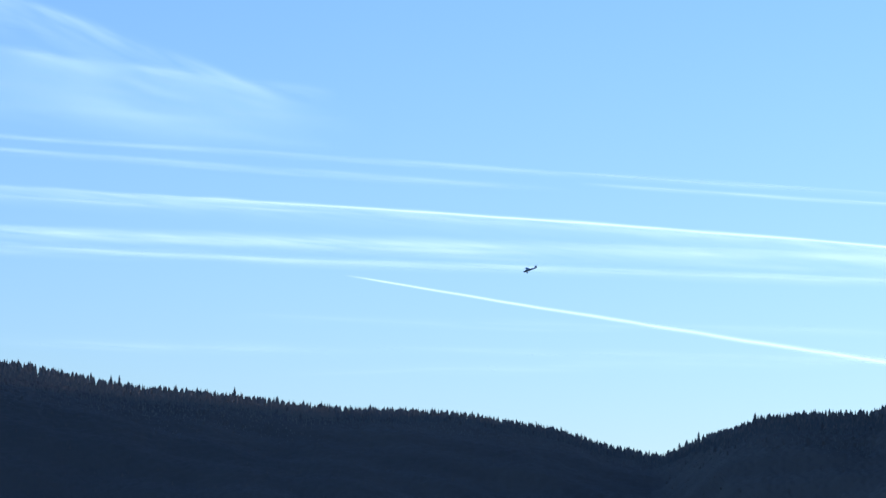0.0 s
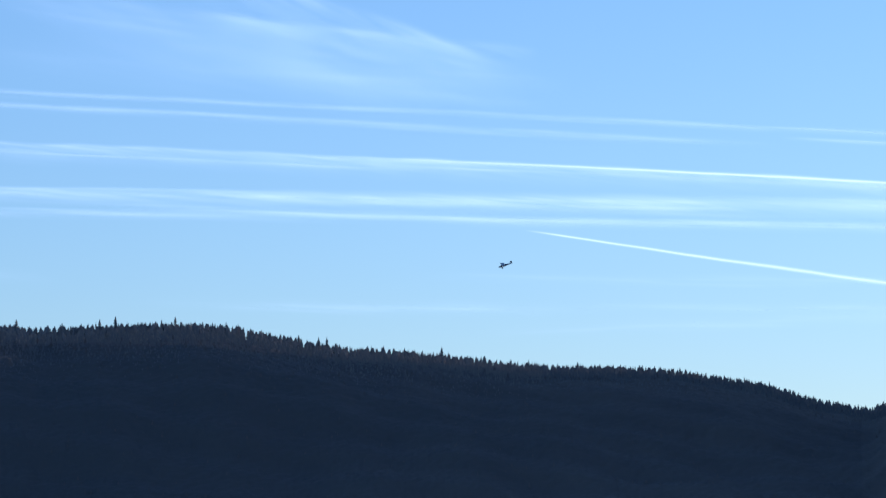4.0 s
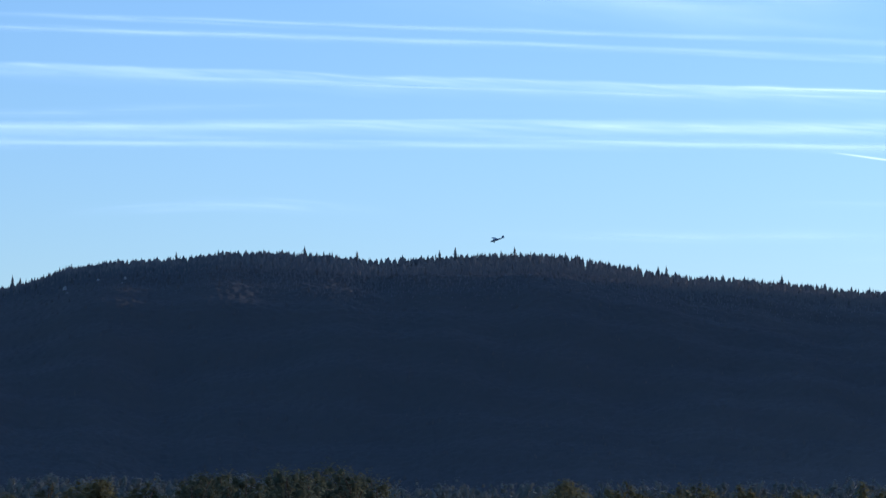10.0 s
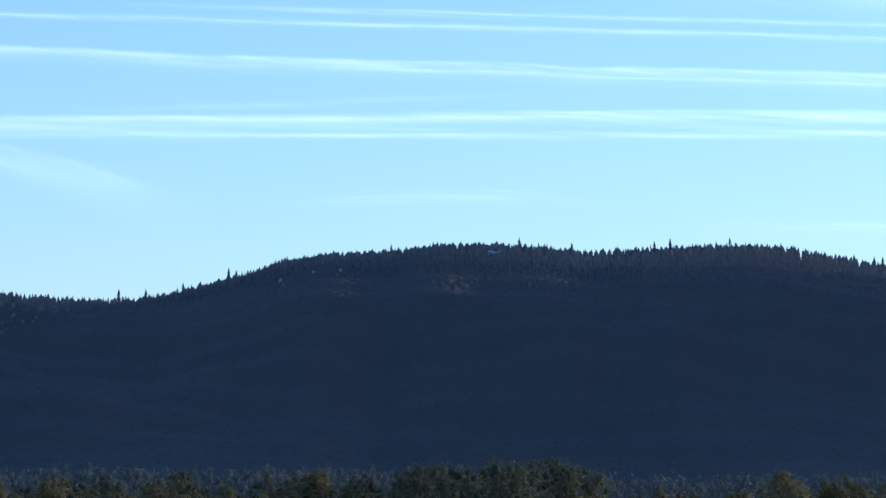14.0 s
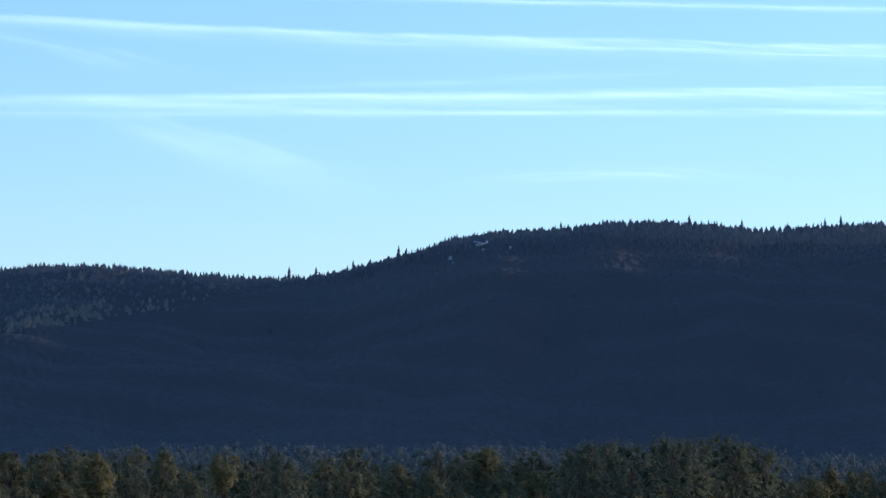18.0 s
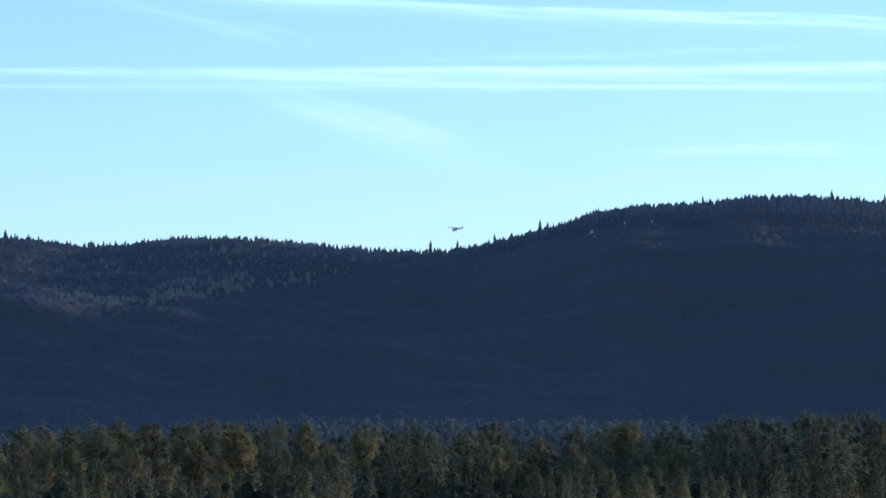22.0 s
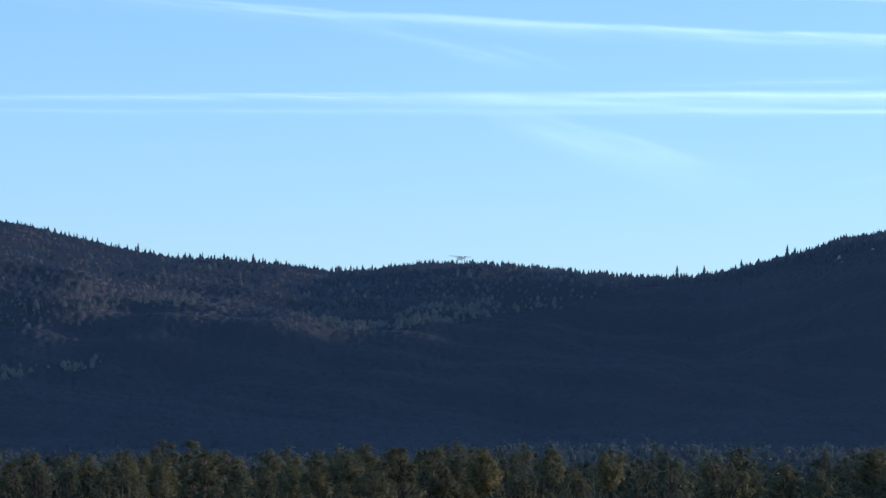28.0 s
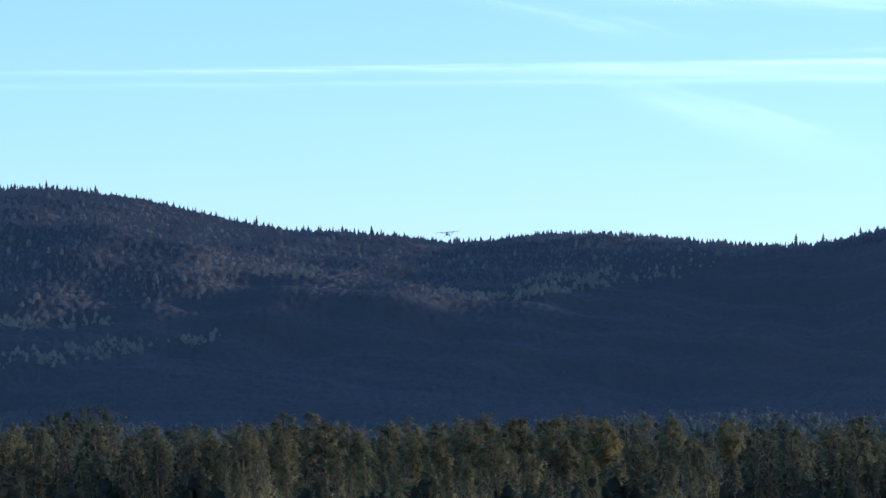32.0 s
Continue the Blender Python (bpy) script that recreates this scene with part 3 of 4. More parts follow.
def sprays(g, centres, sizes, per, leaf, flat=1.0, core=0.72):
    """A crown of leaf lobes: an uneven heart in each and, on the outside of the crown, small leaf sprays of two triangles each."""
    centres, sizes = np.asarray(centres), np.asarray(sizes)
    n = len(centres)
    v, f, t, hearts, at = [], [], [], [], 0
    tone = g.uniform(-0.06, 0.06, n) + 0.08
    stretch = np.array((1, 1, flat))
    if core:
        for k in range(n):
            q = BALL[0] * g.uniform(0.8, 1.1, (len(BALL[0]), 1)) * sizes[k] * core * stretch + centres[k]
            v.append(q)
            f.append(BALL[1] + at)
            t.append(tone[k] + g.uniform(0, 0.1, len(q)))
            mid = (q - (0, 0, 0.45)) * (1, 1, 0.8)
            hearts.append(0.2 * BALL[0] + 0.6 * mid / (np.linalg.norm(mid, axis=1)[:, None] + 1e-6) + (0, 0, 0.35))
            at += len(q)
    k = g.choice(n, per * n * 6, p=sizes ** 2 / (sizes ** 2).sum())
    out = g.normal(0, 1, (len(k), 3))
    out /= np.linalg.norm(out, axis=1)[:, None]
    p = centres[k] + out * g.uniform(0.25, 1.12, (len(k), 1)) * sizes[k][:, None] * stretch
    gap = np.linalg.norm((p[:, None] - centres[None]) / stretch, axis=2) / sizes[None]
    gap[np.arange(len(k)), k] = 9
    free = np.where(gap.min(1) > 0.45)[0][:per * n]
    k, out, p = k[free], out[free], p[free]
    m = len(k)
    crown = np.stack([p[:, 0], p[:, 1], 0.8 * (p[:, 2] - 0.45)], 1)
    crown /= np.linalg.norm(crown, axis=1)[:, None]
    face = 0.4 * out + 0.4 * crown + 0.25 * g.normal(0, 1, (m, 3)) + (0, 0, 0.45)
    face /= np.linalg.norm(face, axis=1)[:, None]
    d1 = (0, 0, 0.8) + 0.5 * out + 0.6 * g.normal(0, 1, (m, 3))
    d1 -= face * (d1 * face).sum(1)[:, None]
    d1 /= np.linalg.norm(d1, axis=1)[:, None]
    d2 = np.cross(d1, face)
    a = leaf * g.uniform(0.6, 1.4, (m, 1))
    w = a * g.uniform(0.45, 0.8, (m, 1))
    quad = np.stack([p - d1 * a, p + d2 * w, p + d1 * a, p - d2 * w], 1)
    v.append(quad.reshape(-1, 3))
    i = at + np.arange(m)[:, None] * 4
    f.append(np.concatenate([i + (0, 1, 2), i + (0, 2, 3)]))
    t.append(np.repeat(tone[k] + g.uniform(0, 0.06, m), 4))
    soft = 0.06 * face + 0.18 * out + 0.6 * crown + (0, 0, 0.35)
    v, f, t = np.concatenate(v), np.concatenate(f), np.concatenate(t)
    return v, f, t, np.concatenate(hearts + [np.repeat(soft, 4, 0)])


def leafy_crown(seed, wide=0.2, low=0.2, lobes=42, per=46, leaf=0.0128, core=0.28, flat=1.25, peak=0.5, blunt=0.62):
    """A leafy crown, widest at peak of its depth, with a rounded or pointed top."""
    g = np.random.default_rng(seed)
    u = (np.arange(lobes) + g.uniform(0, 1, lobes)) / lobes
    z = low + (0.97 - low) * u
    span = wide * np.where(u < peak, 0.55 + 0.45 * u / peak, np.clip((1 - u) / (1 - peak), 0, 1) ** blunt)
    a, q = np.arange(lobes) * 2.4 + g.uniform(-0.6, 0.6, lobes), span * g.uniform(0.15, 1.0, lobes) ** 0.6
    c = np.stack([q * np.cos(a), q * np.sin(a), z], 1)
    s = g.uniform(0.65, 1.3, lobes) * wide * 2.3 / math.sqrt(lobes) * np.interp(u, [0.5, 1], [1, 0.62])
    c[:, 2] -= s * flat * (z > 0.8)
    return sprays(g, c, s, per, leaf, flat, core)


def tiered_crown(seed, wide=0.3, low=0.4, tiers=6, lobes=12, per=48, leaf=0.0122):
    """A pine's crown: flat plates of tufts, one above the other."""
    g = np.random.default_rng(seed)
    c, s = [], []
    for k in range(tiers):
        u = (k + 0.5) / tiers
        z, span = low + (0.95 - low) * u, wide * (1 - 0.75 * u ** 1.6) * g.uniform(0.8, 1.15)
        for j in range(max(3, round(lobes * (1 - 0.6 * u)))):
            a, q = 2.4 * j + k + g.uniform(-0.4, 0.4), span * math.sqrt(g.uniform(0.05, 1))
            c.append((q * math.cos(a), q * math.sin(a), z - 0.25 * q + g.uniform(-0.045, 0.045)))
            s.append(wide * g.uniform(0.2, 0.32))
    return sprays(g, c, s, per, leaf, 1.05, 0.28)


def young_spruce_crown(seed, wide=0.2, lobes=40, per=40):
    g = np.random.default_rng(seed)
    z = np.linspace(0.05, 0.95, lobes)
    span = wide * (1 - z) ** 0.8 * g.uniform(0.3, 0.95, lobes)
    a = np.arange(lobes) * 2.4
    c = np.stack([span * np.cos(a), span * np.sin(a), z], 1)
    return sprays(g, c, 0.03 + 0.07 * (1 - z), per, 0.0125, 1.3, 0.3)


GROVE = "trees of the forest edge"
birches = [tree_thing("birch_tree", "autumn birch with an olive-yellow crown at the forest edge", leafy_crown(100 + k, (0.13, 0.17, 0.15, 0.19, 0.12, 0.16)[k], 0.52 + 0.06 * (k % 3), 30, 56, peak=0.35 + 0.08 * (k % 3)), BIRCH, BARK, 0.84, 0.009, 5, k, GROVE) for k in range(6)]
sallows = [tree_thing("aspen_tree", "grey-green leafy aspen in the forest edge", leafy_crown(120 + k, 0.13 + 0.02 * k, 0.52, 30, 56, peak=0.45, blunt=0.5), SALLOW, BARK, 0.84, 0.010, 5, k, GROVE) for k in range(4)]
pines = [tree_thing("pine_tree", "broad-crowned pine with olive top and dark underside", tiered_crown(140 + k, 0.17 + 0.03 * (k % 3), 0.56 + 0.04 * (k % 3), 5, 9), PINE, BARK, 0.92, 0.016, 8, k, GROVE) for k in range(4)]
dark_pines = [tree_thing("old_pine_tree", "old broad pine with layered dark green crown", tiered_crown(145 + k, 0.30 + 0.05 * k, 0.36), OLD_PINE, BARK, 0.92, 0.018, 8, k, GROVE) for k in range(3)]
cones = [tree_thing("young_pine_tree", "dense cone-shaped young pine with olive shoots", leafy_crown(150 + k, 0.13 + 0.02 * k, 0.3, 34, 50, peak=0.15, blunt=0.75), PINE, BARK, 0.9, 0.011, 0, k, GROVE) for k in range(4)]
spruces = [tree_thing("young_spruce_tree", "young pointed olive spruce in front of taller trees", young_spruce_crown(160 + k, 0.19 + 0.03 * k), SALLOW, BARK, 0.96, 0.012, 0, k, GROVE) for k in range(3)]
bare = [tree_thing("bare_birch_tree", "nearly leafless birch with pale stems", leafy_crown(180 + k, 0.13, 0.25, 24, 16, 0.010, 0), BIRCH, WHITE_BARK, 0.9, 0.0035, 9, k, GROVE) for k in range(2)]
shade_spruces = [tree_thing("dark_spruce_tree", "dense dark filler spruce that stands for shade under the forest edge", young_spruce_crown(170 + k, 0.2 + 0.03 * k), SHADE_NEEDLES, BARK, 0.96, 0.012, 0, k, GROVE) for k in range(3)]
used = set()

# bearing and height angle of the canopy's top
CANOPY = np.array([(-10.5, 1.40), (-8.9, 1.41), (-7.06, 1.43), (-5.9, 1.28), (-4.6, 1.41), (-3.45, 1.38), (-2.2, 1.46), (-1.0, 1.54), (0, 1.47), (1.6, 1.42), (4.1, 1.42),
                   (5.7, 1.43), (7.3, 1.50), (8.5, 1.57), (9.1, 1.45), (9.5, 1.17), (10.8, 1.15), (12.2, 1.33), (13.6, 1.37), (15.8, 1.35), (17.0, 1.66), (17.6, 1.68), (18.6, 1.6), (19.5, 1.8), (21, 1.5)])


# Bearings of shade along the forest edge, put in as darker trees.
SHADED_FRONT = ((-9.0, -6.1), (-0.1, 0.5), (1.6, 3.6), (6.6, 8.85))


def near_forest():
    g = random.Random(5)
    spots = []
    for i in range(330):
        r = 490 + 120 * ((i * 0.618) % 1)
        b = -10.4 + 31.2 * (i + g.random()) / 330 + g.uniform(-0.3, 0.3)
        far_in = (r - 490) / 120
        spots.append((b, r, g.uniform(0.60 + 0.26 * far_in, 0.92 + 0.13 * far_in)))
    for b, r, k in spots:
        gloom = any(p < b < q for p, q in SHADED_FRONT)
        if 6.5 < b < 9.2:
            k = 0.9 + 0.35 * (k - 0.6)
        top = np.interp(b, CANOPY[:, 0], CANOPY[:, 1])
        h = (EYE + r * math.tan(radians(top))) * k * np.interp(b, [-0.5, 0.5, 5.8, 6.6, 9.2, 9.8, 14, 16], [1.12, 1.09, 1.10, 1.07, 1.07, 1.14, 1.12, 0.98])
        pick = g.random()
        if abs(b - 1.0) < 0.5 and r < 525:
            kind = bare
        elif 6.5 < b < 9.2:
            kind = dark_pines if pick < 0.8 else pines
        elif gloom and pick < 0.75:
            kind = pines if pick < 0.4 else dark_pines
        else:
            kind = pines if pick < 0.24 else cones if pick < 0.46 else birches if pick < 0.80 else sallows
        put(kind[g.randrange(len(kind))], b, r, h, g, 1.0 if kind is dark_pines or kind is bare else g.uniform(1.0, 1.5))
    # dark spruces added where there is only shade under the edge
    for p, q in SHADED_FRONT:
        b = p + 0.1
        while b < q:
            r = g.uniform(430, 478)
            put(shade_spruces[g.randrange(3)], b, r, EYE + r * math.tan(radians(g.uniform(0.72, 1.02))), g)
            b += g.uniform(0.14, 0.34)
    # pointed young spruces in front
    b = -6.0
    while b < 14:
        if not (-0.1 < b < 0.5 or 1.6 < b < 3.6):
            r = g.uniform(385, 470)
            kind = spruces if g.random() < 0.6 else cones
            put(kind[g.randrange(3)], b, r, EYE + r * math.tan(radians(g.uniform(0.62, 1.0) * np.interp(b, [-5.4, 8, 10, 14], [1, 1, 0.75, 0.8]))), g)
        b += g.uniform(0.07, 0.26)
    put(spruces[1], -5.65, 440, EYE + 440 * math.tan(radians(1.36)), g)
    put(spruces[0], -5.9, 425, EYE + 425 * math.tan(radians(1.0)), g)
    put(spruces[2], -5.35, 415, EYE + 415 * math.tan(radians(1.1)), g)
    put(spruces[2], -5.08, 450, EYE + 450 * math.tan(radians(1.27)), g)


def clear_unused():
    """Takes away the tree patterns that no spot used."""
    for src in birches + sallows + pines + dark_pines + cones + spruces + bare + shade_spruces:
        if src.name not in used:
            for ob in (*src.children, src):
                bpy.data.objects.remove(ob)


def put(src, b, r, h, g, broad=1.0):
    x, y, z = place(b, r)
    fat = h * g.uniform(0.9, 1.15) * broad
    m = Matrix.LocRotScale((x, y, z - 0.1), Euler((g.uniform(-0.03, 0.03), g.uniform(-0.03, 0.03), g.uniform(0, 6.28))), (fat, fat, h))
    if src.name not in used:
        used.add(src.name)
        src.matrix_basis = m
        return
    keep = src.matrix_basis.copy()
    src.matrix_basis = Matrix.Identity(4)
    copy_thing(src, m)
    src.matrix_basis = keep


near_forest()
clear_unused()


def valley_woods():
    shapes = [leafy_crown(200 + k, 0.17 + 0.02 * k, 0.08, 10, 30, 0.019, 0.4)[:2] for k in range(5)]
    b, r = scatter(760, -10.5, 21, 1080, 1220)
    wood("valley_forest", place(b, r), rng.uniform(10, 14.5, len(b)) + np.interp(b, [-2, 0, 7, 9], [0, 4.5, 4.5, 1.5]), shapes, rng.integers(0, 5, len(b)), HAZED_LEAVES, rng.uniform(0, 0.4, len(b)),
         "mixed forest farther down the valley, paled in place of haze")
    # Dark bushes and low trees added so that gaps look shaded.
    shapes = [leafy_crown(220 + k, 0.4, 0.02, 12, 16, 0.05, 0.4)[:2] for k in range(4)]
    b, r = scatter(480, -10.8, 21.2, 395, 620)
    wood("undergrowth", place(b, r), rng.uniform(4, 7.5, len(b)), shapes, rng.integers(0, 4, len(b)), SHADE_NEEDLES, rng.uniform(0, 0.4, len(b)),
         "dark bushes and saplings that stand for shade under the forest trees")
    shapes = [dome_shape(230 + k, 0.24 + 0.03 * k, 0.0, 5, 7) for k in range(4)]
    b, r = scatter(1300, -10.8, 21.2, 640, 1070)
    wood("young_forest", place(b, r), rng.uniform(5, 8.5, len(b)), shapes, rng.integers(0, 4, len(b)), SHADE_NEEDLES, rng.uniform(0, 0.4, len(b)),
         "low dark filler trees that darken the gaps between taller trees")
    b, r = scatter(4000, -12, 26, 1260, 2300)
    sp = place(b, r)
    wood("valley_forest", sp, rng.uniform(7, 11, len(b)), COARSE, rng.integers(0, 4, len(b)), FOREST, rng.uniform(0, 0.3, len(b)), "dark spruce forest on the valley floor")


valley_woods()


# ---- pale rocks under the crest ----
def rock(b, e, size, seed):
    g = np.random.default_rng(seed)
    bm = bmesh.new()
    bmesh.ops.create_icosphere(bm, subdivisions=2, radius=1)
    for v in bm.verts:
        v.co = Vector((v.co.x * 1.1, v.co.y, v.co.z * 2.6)) * size * g.uniform(0.75, 1.2)
    me = bpy.data.meshes.new("rock")
    bm.to_mesh(me)
    bm.free()
    me.materials.append(ROCK)
    ob = new("rock", me)
    rs = np.linspace(2500, float(crest(b)), 900)
    el = np.degrees(np.arctan2(land(b, rs) - EYE, rs))
    r = float(rs[np.argmax(el > e - 0.06)])
    ob.location = place(b, r) + (0, 0, size * 2.2)
    tagged(ob, "tall pale grey rock outcrop among the trees", "rock", "outcrops")


for i, (b, e, size) in enumerate(((4.66, 4.21, 1.7), (4.70, 4.17, 1.1), (5.14, 4.34, 1.4), (5.53, 4.37, 1.4), (5.49, 4.32, 1.0), (4.32, 4.12, 1.1))):
    rock(b, e, size, i)


# ---- condensation trails and high cloud ----
SHELL = 4780.0


def sky_point(b, e):
    b, e = radians(b), radians(e)
    return (SHELL * math.sin(b) * math.cos(e), SHELL * math.cos(b) * math.cos(e), EYE + SHELL * math.sin(e))


def strip(name, b0, b1, curve, width, mat, label, category, fade=(0.15, 0.15), widths=(1.0, 1.0), steps=90, origin=None, parent=None):
    """A long veil along a curve of height angle over bearing, of a width in degrees."""
    v, f, uv, ends = [], [], [], []
    bow = (-1.0, 0.0, 1.0)
    for i in range(steps + 1):
        u = i / steps
        b = b0 + (b1 - b0) * u
        e = sum(c * (b - 8) ** k for k, c in enumerate(curve))
        w = width * (widths[0] + (widths[1] - widths[0]) * u)
        fo = min(1, u / max(fade[0], 1e-3)) * min(1, (1 - u) / max(fade[1], 1e-3))
        for s in bow:
            p = Vector(sky_point(b, e + s * w / 2))
            v.append(p * (1.0 + 0.002 * s * s))
            uv.append(((b - b0) * 1.0, (s + 1) / 2))
            ends.append((fo, 0))
    for i in range(steps):
        for k in range(2):
            a = i * 3 + k
            f.append((a, a + 3, a + 4, a + 1))
    base = Vector(origin) if origin else Vector((0, 0, 0))
    ob = mesh_object(name, [p - base for p in v], f, mat, smooth=True)
    me = ob.data
    loop = np.array(f).ravel()
    me.uv_layers.new(name="UVMap").data.foreach_set("uv", np.array(uv, np.float32)[loop].ravel())
    me.uv_layers.new(name="Ends").data.foreach_set("uv", np.array(ends, np.float32)[loop].ravel())
    ob.location = base
    if parent is not None:
        ob.parent = parent
        return ob
    return tagged(ob, label, category, "trails" if category == "contrail" else "")


TRAIL = ice_cloud("fresh_trail_ice", 1.0, 0.3, 0.9)
VEIL = ice_cloud("spread_trail_ice", 0.32, 0.9, 0.6, True, 0.6, 0.25, 5, 0.3)
HANGING = ice_cloud("hanging_trail_ice", 0.26, 0.8, 0.7, True, 0.85, 0.2, 5)
FAINT = ice_cloud("faint_trail_ice", 0.12, 1.1, 0.7, True, 0.6)
LOWER = ice_cloud("thin_trail_ice", 0.22, 1.0, 0.5, True, 0.6)
STRAND = ice_cloud("trail_strand_ice", 0.18, 0.9, 0.8, True, 0.68, 0.15)
FINE_STRAND = ice_cloud("fine_strand_ice", 0.095, 0.9, 0.8, True, 0.65, 0.15)
WISP = ice_cloud("cirrus_ice", 0.06, 1.1, 0.7)
FEATHER = ice_cloud("slanting_feather_ice", 0.046, 1.0, 0.8, True, 0.55, 0.12, 4)
HAZE = ice_cloud("thin_haze_ice", 0.10, 0.8, 0.35, True, 0.5, 0.1, 3)
MAIN = (7.33548, -0.03286, -0.00025, -0.00006)


def braid(trail, curve, b0, b1, low, high, n, mat, seed, wide=(0.06, 0.14), long=(2.5, 7.5), tilt=(-0.014, 0.006)):
    """Tapered strands that lie across one another along an old trail."""
    g = random.Random(seed)
    for k in range(n):
        mid, half, t = b0 + (b1 - b0) * (k + g.random()) / n, g.uniform(*long) / 2, g.uniform(*tilt)
        c = [curve[0] + g.uniform(low, high) - t * (mid - 8), curve[1] + t, *curve[2:]]
        strip("strand", mid - half, mid + half, c, g.uniform(*wide), mat, "", "contrail", (0.45, 0.45), steps=24, parent=trail)


strip("contrail", 13.0, 30, [MAIN[0] + 0.02, *MAIN[1:]], 0.085, TRAIL, "thin bright white trail of an aircraft", "contrail", (0.3, 0.02), (0.6, 1.2))
trail = strip("contrail", -14, 30, [MAIN[0] - 0.13, *MAIN[1:]], 0.42, HANGING, "broad soft old trail, spreading out", "contrail", (0.65, 0.1))
braid(trail, MAIN, -4, 7, -0.14, 0.02, 6, FINE_STRAND, 11, (0.08, 0.2))
braid(trail, MAIN, 7, 26, -0.14, 0.0, 9, STRAND, 1)
trail = strip("contrail", 2, 26, (8.077, -0.0326, -0.0012), 0.14, FAINT, "faint high thin trail", "contrail")
braid(trail, (8.077, -0.0326, -0.0012), 4, 24, -0.05, 0.03, 9, FINE_STRAND, 2, (0.05, 0.09))
strip("contrail", 20, 28, (8.21, -0.0726, 0.0003), 0.10, VEIL, "short thin trail end", "contrail")
trail = strip("contrail", -2, 20, (7.871, -0.0347, -0.00125), 0.18, FAINT, "faint thin trail breaking into wisps", "contrail")
braid(trail, (7.871, -0.0347, -0.00125), 0, 19, -0.06, 0.05, 10, FINE_STRAND, 3, (0.05, 0.11))
L1 = (6.575, -0.0042, -0.0009)
trail = strip("contrail", -16, 30, (6.563, -0.00156, -0.00096, -0.00001), 0.40, VEIL, "broad white trail stretched over the hills", "contrail", (0.7, 0.1), (0.25, 1.3))
braid(trail, L1, -6, 9, -0.04, 0.04, 7, FINE_STRAND, 4)
braid(trail, L1, 8, 26, -0.09, 0.09, 9, STRAND, 5, (0.08, 0.16), (3, 7))
L2 = (6.322, -0.00629, -0.00093)
trail = strip("contrail", -16, 30, L2, 0.22, LOWER, "soft white trail below a broader one", "contrail", (0.9, 0.1), (0.7, 1.2))
braid(trail, (6.335, -0.0078, -0.0009), 3, 11, -0.05, 0.06, 5, FINE_STRAND, 6, (0.06, 0.14), (3, 8))
braid(trail, (6.335, -0.0078, -0.0009), 12, 26, -0.05, 0.07, 8, STRAND, 9, (0.06, 0.15), (3, 8))
braid(trail, (6.44, -0.0068, -0.0009), 4, 24, -0.05, 0.06, 5, FINE_STRAND, 10, (0.08, 0.16), (3, 6))
# feathers of old cloud that slant across the trails
feather = strip("cirrus_feather", -3.2, 1.2, (5.44, -0.20), 0.50, FEATHER, "slanting feather of thin cloud below the upper trail", "cloud", (0.35, 0.4), (0.6, 1.4))
braid(feather, (5.46, -0.20), -1.6, 0.4, -0.12, 0.1, 4, FEATHER, 21, (0.12, 0.22), (1.0, 1.9), (-0.06, 0.04))
feather = strip("cirrus_feather", -0.9, 3.0, (4.27, -0.235), 0.50, FEATHER, "broad slanting feather of thin cloud under the white trail", "cloud", (0.3, 0.45), (0.6, 1.5))
braid(feather, (4.30, -0.235), 0.2, 2.6, -0.16, 0.14, 5, FEATHER, 22, (0.14, 0.28), (1.2, 2.2), (-0.08, 0.05))
strip("veil", -0.5, 3.8, (4.15, -0.24), 0.9, HAZE, "", "cloud", (0.35, 0.45), (0.7, 1.5), parent=feather)
strip("contrail", 1.2, 8.6, (6.91, 0.0364, 0.0004), 0.24, WISP, "faint milky streak between two trails", "contrail", (0.3, 0.3))
spread = strip("cirrus_veil", -3.2, 7.0, (6.46, 0.004), 0.55, HAZE, "milky spread of thin cloud along the white trail", "cloud", (0.4, 0.4))
braid(spread, (6.50, -0.004), -1.5, 5, -0.12, 0.1, 5, FINE_STRAND, 23, (0.12, 0.24), (2, 4))
for b0, b1, curve, wide in ((15.5, 27, (4.187, 0.06778, -0.00175), 0.35), (4.4, 9.6, (5.44, -0.0468, -0.0265), 0.35), (14.5, 27, (5.36, 0.012, -0.0012), 0.26), (16, 27, (4.98, 0.002, -0.0005), 0.22), (10.5, 17.5, (5.05, -0.01, -0.0005), 0.34)):
    wisp = strip("cirrus_wisp", b0, b1, curve, wide, WISP, "low level streak of thin cloud over the hills", "cloud", (0.4, 0.3))
    braid(wisp, curve, b0 + 1.5, b1 - 1.5, -0.08, 0.08, 4, WISP, round(b0 * 7), (0.07, 0.16), (1.5, 3.5), (-0.03, 0.02))
# high cirrus with a sharp upper edge, its fibres trailing below
CIRRUS = ice_cloud("feathery_cirrus_ice", 0.15, 1.0, 0.7, True, 0.86, 0.12, 5, 0.12)
FIBRE = ice_cloud("cirrus_fibre_ice", 0.07, 1.0, 0.9, True, 0.75, 0.12, 4)
cirrus = strip("cirrus_cloud", 8.0, 16.3, (10.62, -0.28, -0.0055), 1.2, CIRRUS, "feathery patch of high cirrus with a sharp upper edge", "cloud", (0.3, 0.16))
strip("veil", 9.5, 16.5, (9.25, -0.11), 0.95, CIRRUS, "", "cloud", (0.45, 0.14), parent=cirrus)
strip("veil", 8.0, 15.2, (9.6, -0.22), 1.5, HAZE, "", "cloud", (0.3, 0.3), parent=cirrus)
strip("veil", 8.0, 17.0, (8.6, -0.05), 1.1, HAZE, "", "cloud", (0.4, 0.35), parent=cirrus)
